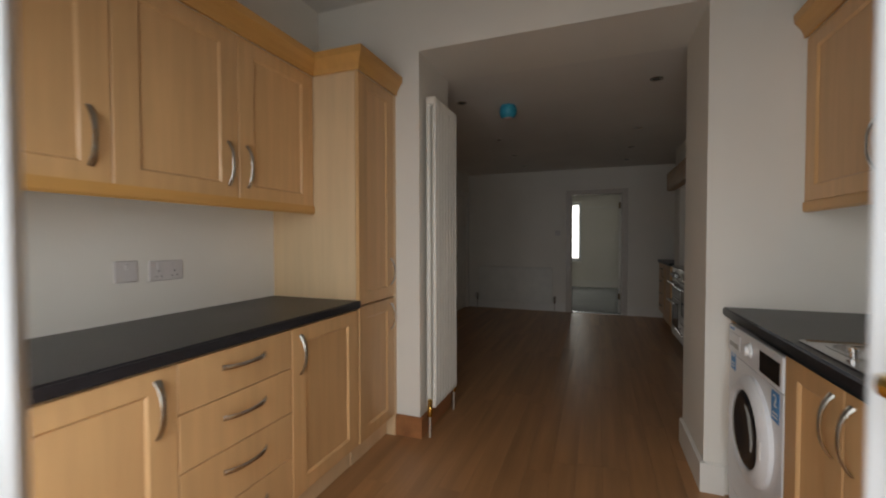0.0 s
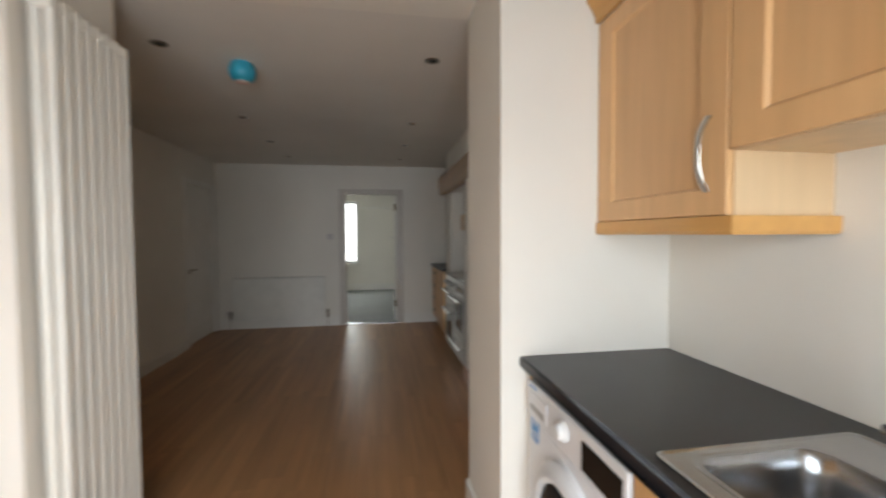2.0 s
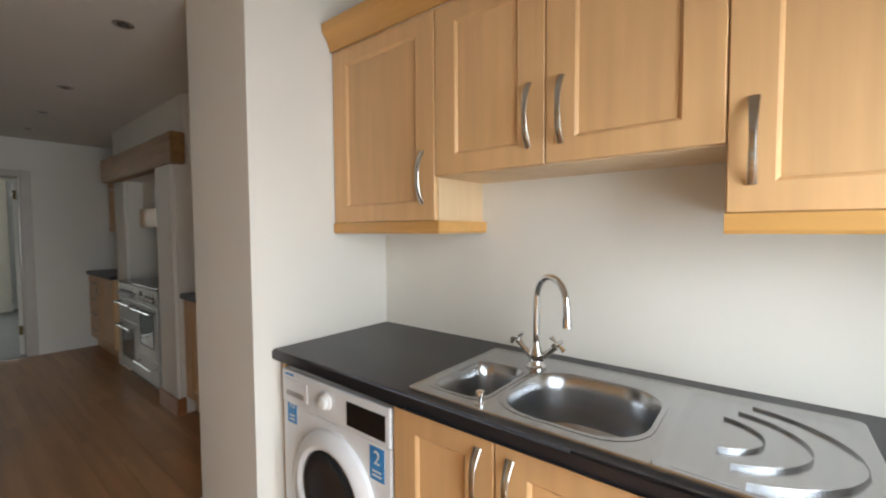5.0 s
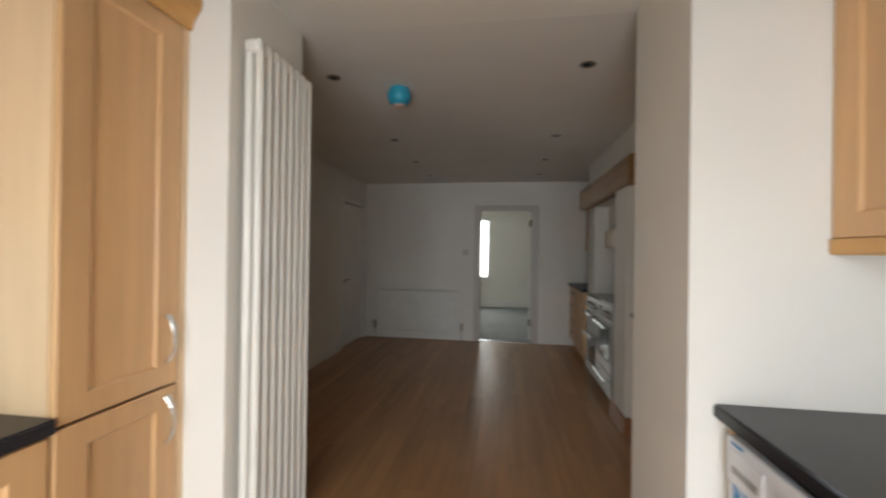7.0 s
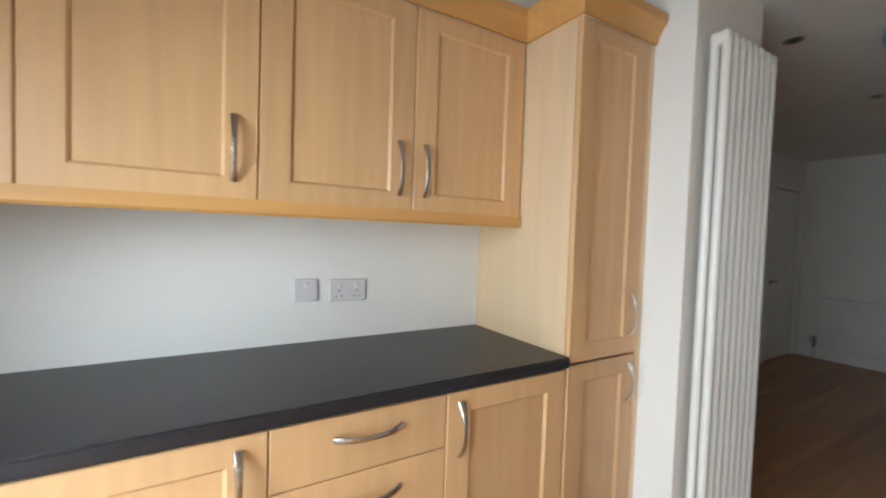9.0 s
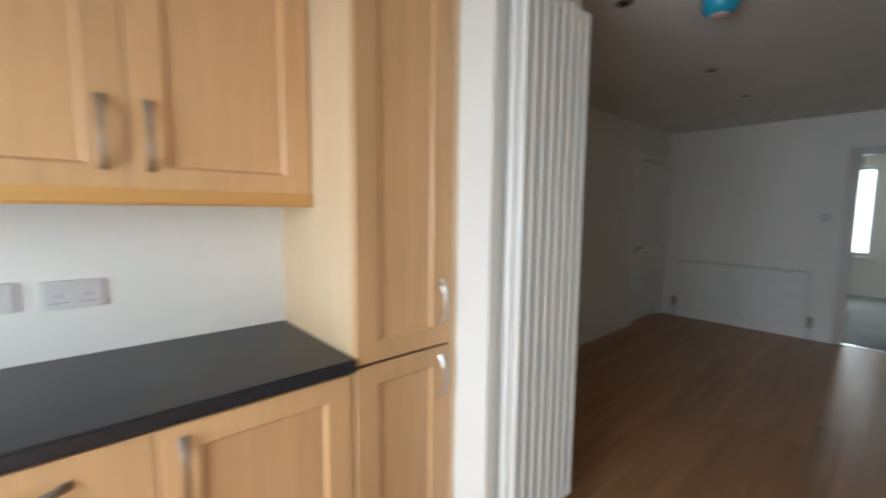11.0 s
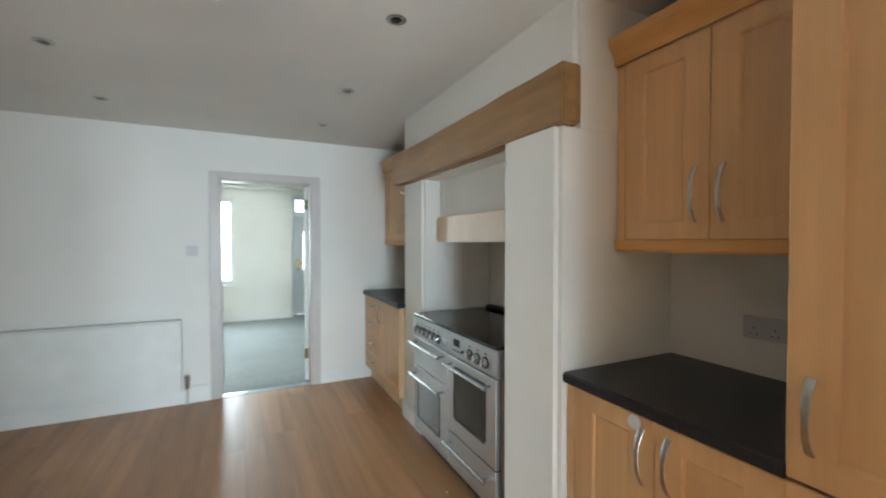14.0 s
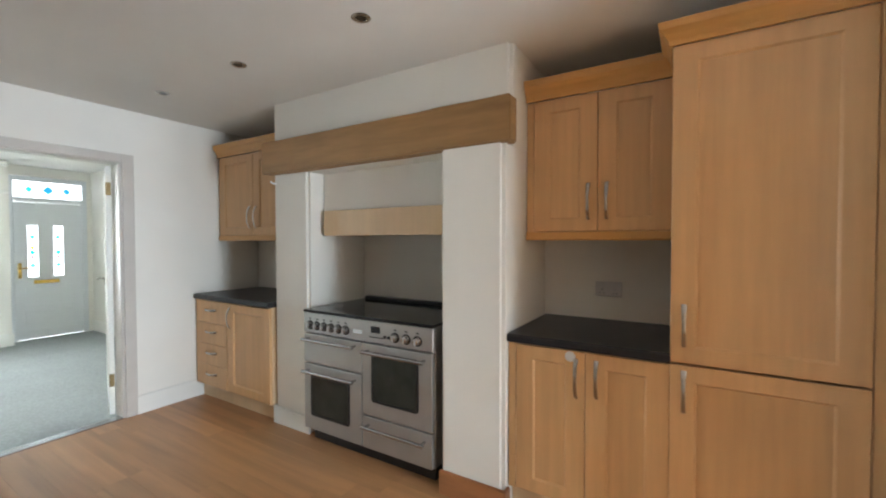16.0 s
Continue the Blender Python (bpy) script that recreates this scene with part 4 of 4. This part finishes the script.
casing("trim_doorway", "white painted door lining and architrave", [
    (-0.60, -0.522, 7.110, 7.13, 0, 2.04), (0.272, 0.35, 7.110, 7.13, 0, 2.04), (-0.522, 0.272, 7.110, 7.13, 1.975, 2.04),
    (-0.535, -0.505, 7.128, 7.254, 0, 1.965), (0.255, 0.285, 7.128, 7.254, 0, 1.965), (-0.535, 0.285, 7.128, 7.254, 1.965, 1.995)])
casing("trim_side_door", "white architrave round the side door", [
    (-2.31, -2.292, 6.135, 6.205, 0, 2.06), (-2.31, -2.292, 7.015, 7.085, 0, 2.06), (-2.31, -2.292, 6.205, 7.015, 1.995, 2.06)])
single("threshold_strip", boxes((-0.505, 0.255, 7.12, 7.20, -0.004, 0.010), bevel=0.003), STEEL, "metal threshold strip under the doorway", "threshold", "structure")

# front door with stained glass and its fanlight
fd = thing("door_3", pose(0.56, 11.22, 0.01), "white front door with two stained glass panels", "front door")
fd["kind"] = "structure"
FW, FH = 0.73, 1.90
part("leaf", boxes((0, FW, 0, 0.05, 0, 0.86), (0, 0.135, 0, 0.05, 0.86, 1.58), (0.245, 0.405, 0, 0.05, 0.86, 1.58), (0.515, FW, 0, 0.05, 0.86, 1.58), (0, FW, 0, 0.05, 1.58, FH)), UPVC, fd)
for x0 in (0.135, 0.405):
    pane = part("glazed_panel", boxes((x0, x0 + 0.11, 0.02, 0.028, 0.86, 1.58)), GLASS_CLEAR, fd, "obscured glass with coloured diamonds")
    part("glazing_bead", boxes((x0 - 0.014, x0, -0.006, 0.0, 0.85, 1.59), (x0 + 0.11, x0 + 0.124, -0.006, 0.0, 0.85, 1.59), (x0, x0 + 0.11, -0.006, 0.0, 1.58, 1.594), (x0, x0 + 0.11, -0.006, 0.0, 0.846, 0.86), bevel=0.002), UPVC, fd)
    for z, r, mt in ((1.42, 0.034, GLASS_GREEN), (1.27, 0.028, GLASS_YELLOW), (1.20, 0.036, GLASS_GREEN), (1.14, 0.028, GLASS_RED), (1.02, 0.034, GLASS_GREEN)):
        part("diamond", lathe(bmesh.new(), [(r, 0), (r, 0.002)], 4, pose(x0 + 0.055, 0.019, z, 90)), mt, pane)
part("letter_plate", boxes((0.19, 0.46, -0.008, 0.0, 0.765, 0.815), bevel=0.004), BRASS, fd, "polished brass letter plate")
lever_handle(fd, pose(0.055, 0, 0.96), BRASS)
for z0 in (0.12, 0.46):
    part("moulded_panel", boxes((0.10, 0.63, -0.006, 0.0, z0, z0 + 0.26), bevel=0.004), UPVC, fd)
fl = thing("window_2", pose(0.505, 11.23, 0), "fanlight with three blue glass diamonds over the door", "fanlight")
fl["kind"] = "structure"
part("frame", boxes((0, 0.055, -0.03, 0.06, 0.006, 2.265), (0.785, 0.84, -0.03, 0.06, 0.006, 2.265), (0.055, 0.785, -0.03, 0.06, 1.915, 1.975), (0.055, 0.785, -0.03, 0.06, 2.20, 2.265), bevel=0.004), UPVC, fl)
pane = part("pane", boxes((0.055, 0.785, 0.01, 0.016, 1.975, 2.20)), GLASS_CLEAR, fl)
for x, r, mt in ((0.22, 0.045, GLASS_GREEN), (0.42, 0.065, GLASS_BLUE), (0.62, 0.05, GLASS_BLUE)):
    part("diamond", lathe(bmesh.new(), [(r, 0), (r, 0.002)], 4, pose(x, 0.009, 2.09, 90)), mt, pane)

# front window
fw = thing("window_1", pose(-2.1, 11.05, 0.66), "white framed front window with bright daylight behind", "window")
fw["kind"] = "structure"
part("window_frame", boxes((0, 0.06, 0, 0.07, 0, 1.5), (1.55, 1.61, 0, 0.07, 0, 1.5), (0.06, 1.55, 0, 0.07, 0, 0.06), (0.06, 1.55, 0, 0.07, 1.44, 1.5), (0.77, 0.83, 0.001, 0.069, 0.06, 1.44), bevel=0.004), UPVC, fw)
for x0, x1 in ((0.06, 0.77), (0.83, 1.55)):
    p = part("pane", boxes((x0, x1, 0.03, 0.036, 0.06, 1.44)), GLASS, fw)
    p.visible_shadow = False
part("window_sill", boxes((-0.04, 1.65, -0.16, 0.0, -0.03, 0.0), bevel=0.006), GLOSS, fw)
backdrop = structure("backdrop", DAY, "bright overcast sky beyond the front window", "backdrop", (-4, 2.6, 12.6, 12.62, -0.3, 4.5))


# garden doors, both leaves swung inwards
def glazed_leaf(name, m, w, sgn, label):
    """Hinge at x 0; the leaf runs along +x; thickness 0.05."""
    d = thing(name, m, label, "door")
    d["kind"] = "structure"
    s, h = 0.085, 2.04
    part("leaf_frame", boxes((0, s, -0.025, 0.025, 0.02, h), (w - s, w, -0.025, 0.025, 0.02, h), (s, w - s, -0.0245, 0.0245, 0.02, 0.14), (s, w - s, -0.0245, 0.0245, h - 0.09, h), bevel=0.005, segments=2), UPVC, d)
    p = part("pane", boxes((s, w - s, -0.003, 0.003, 0.14, h - 0.09)), GLASS, d)
    p.visible_shadow = False
    return d


al = 55.5
lf = glazed_leaf("door_4", pose(-1.08, -0.35, 0, 0, 0, al), 0.70, 1, "white glazed garden door leaf with brass handle, open")
lever_handle(lf, pose(0.655, -0.026, 0.975) @ Matrix.Scale(-1, 4, (1, 0, 0)), BRASS)
lever_handle(lf, pose(0.655, 0.026, 0.975, 0, 0, 180), BRASS)
ar = math.degrees(math.atan2(0.391 + 0.35, 0.112 - 0.42))
rf = glazed_leaf("door_5", pose(0.42, -0.35, 0, 0, 0, ar), 0.815, -1, "white glazed garden door leaf standing open")
lever_handle(rf, pose(0.775, 0.026, 1.12, 0, 0, 180) @ Matrix.Scale(0.7, 4), BRASS)
casing("trim_garden_doors", "white frame of the garden doors", [(-1.10, -1.08, -0.5, -0.35, -0.05, 2.08), (0.42, 0.44, -0.5, -0.35, -0.05, 2.08), (-1.10, 0.44, -0.5, -0.35, 2.08, 2.10)])

# ---- laminate floor, plank by plank ----
floor = structure("floor", JOINT, "warm oak laminate floor laid lengthwise", "floor", (-2.45, 1.57, -0.5, 7.2, -0.2, -0.006))
PW, PL, TOP = 0.128, 1.285, 0.0


def plank_mesh(length, width):
    bm = bmesh.new()
    box(bm, 0.0004, width - 0.0004, 0.0004, length - 0.0004, -0.0055, TOP)
    return mesh_of("plank", bm, LAMINATE)


meshes = {}
rng = random.Random(4)
row = 0
x = -2.38
while x < 1.40:
    w = min(PW, 1.42 - x)
    y = -0.5 - rng.random() * PL
    start, end = (-0.5, 7.15) if -1.87 < x < 1.06 else (2.28, 7.15)
    while y < end:
        a, b = max(y, start), min(y + PL, end)
        if b - a > 0.03:
            key = (round(b - a, 3), round(w, 3))
            if key not in meshes:
                meshes[key] = plank_mesh(*key)
            p = new("plank", meshes[key])
            p.parent = floor
            p.location = (x, a, 0)
        y += PL
    x += PW
    row += 1
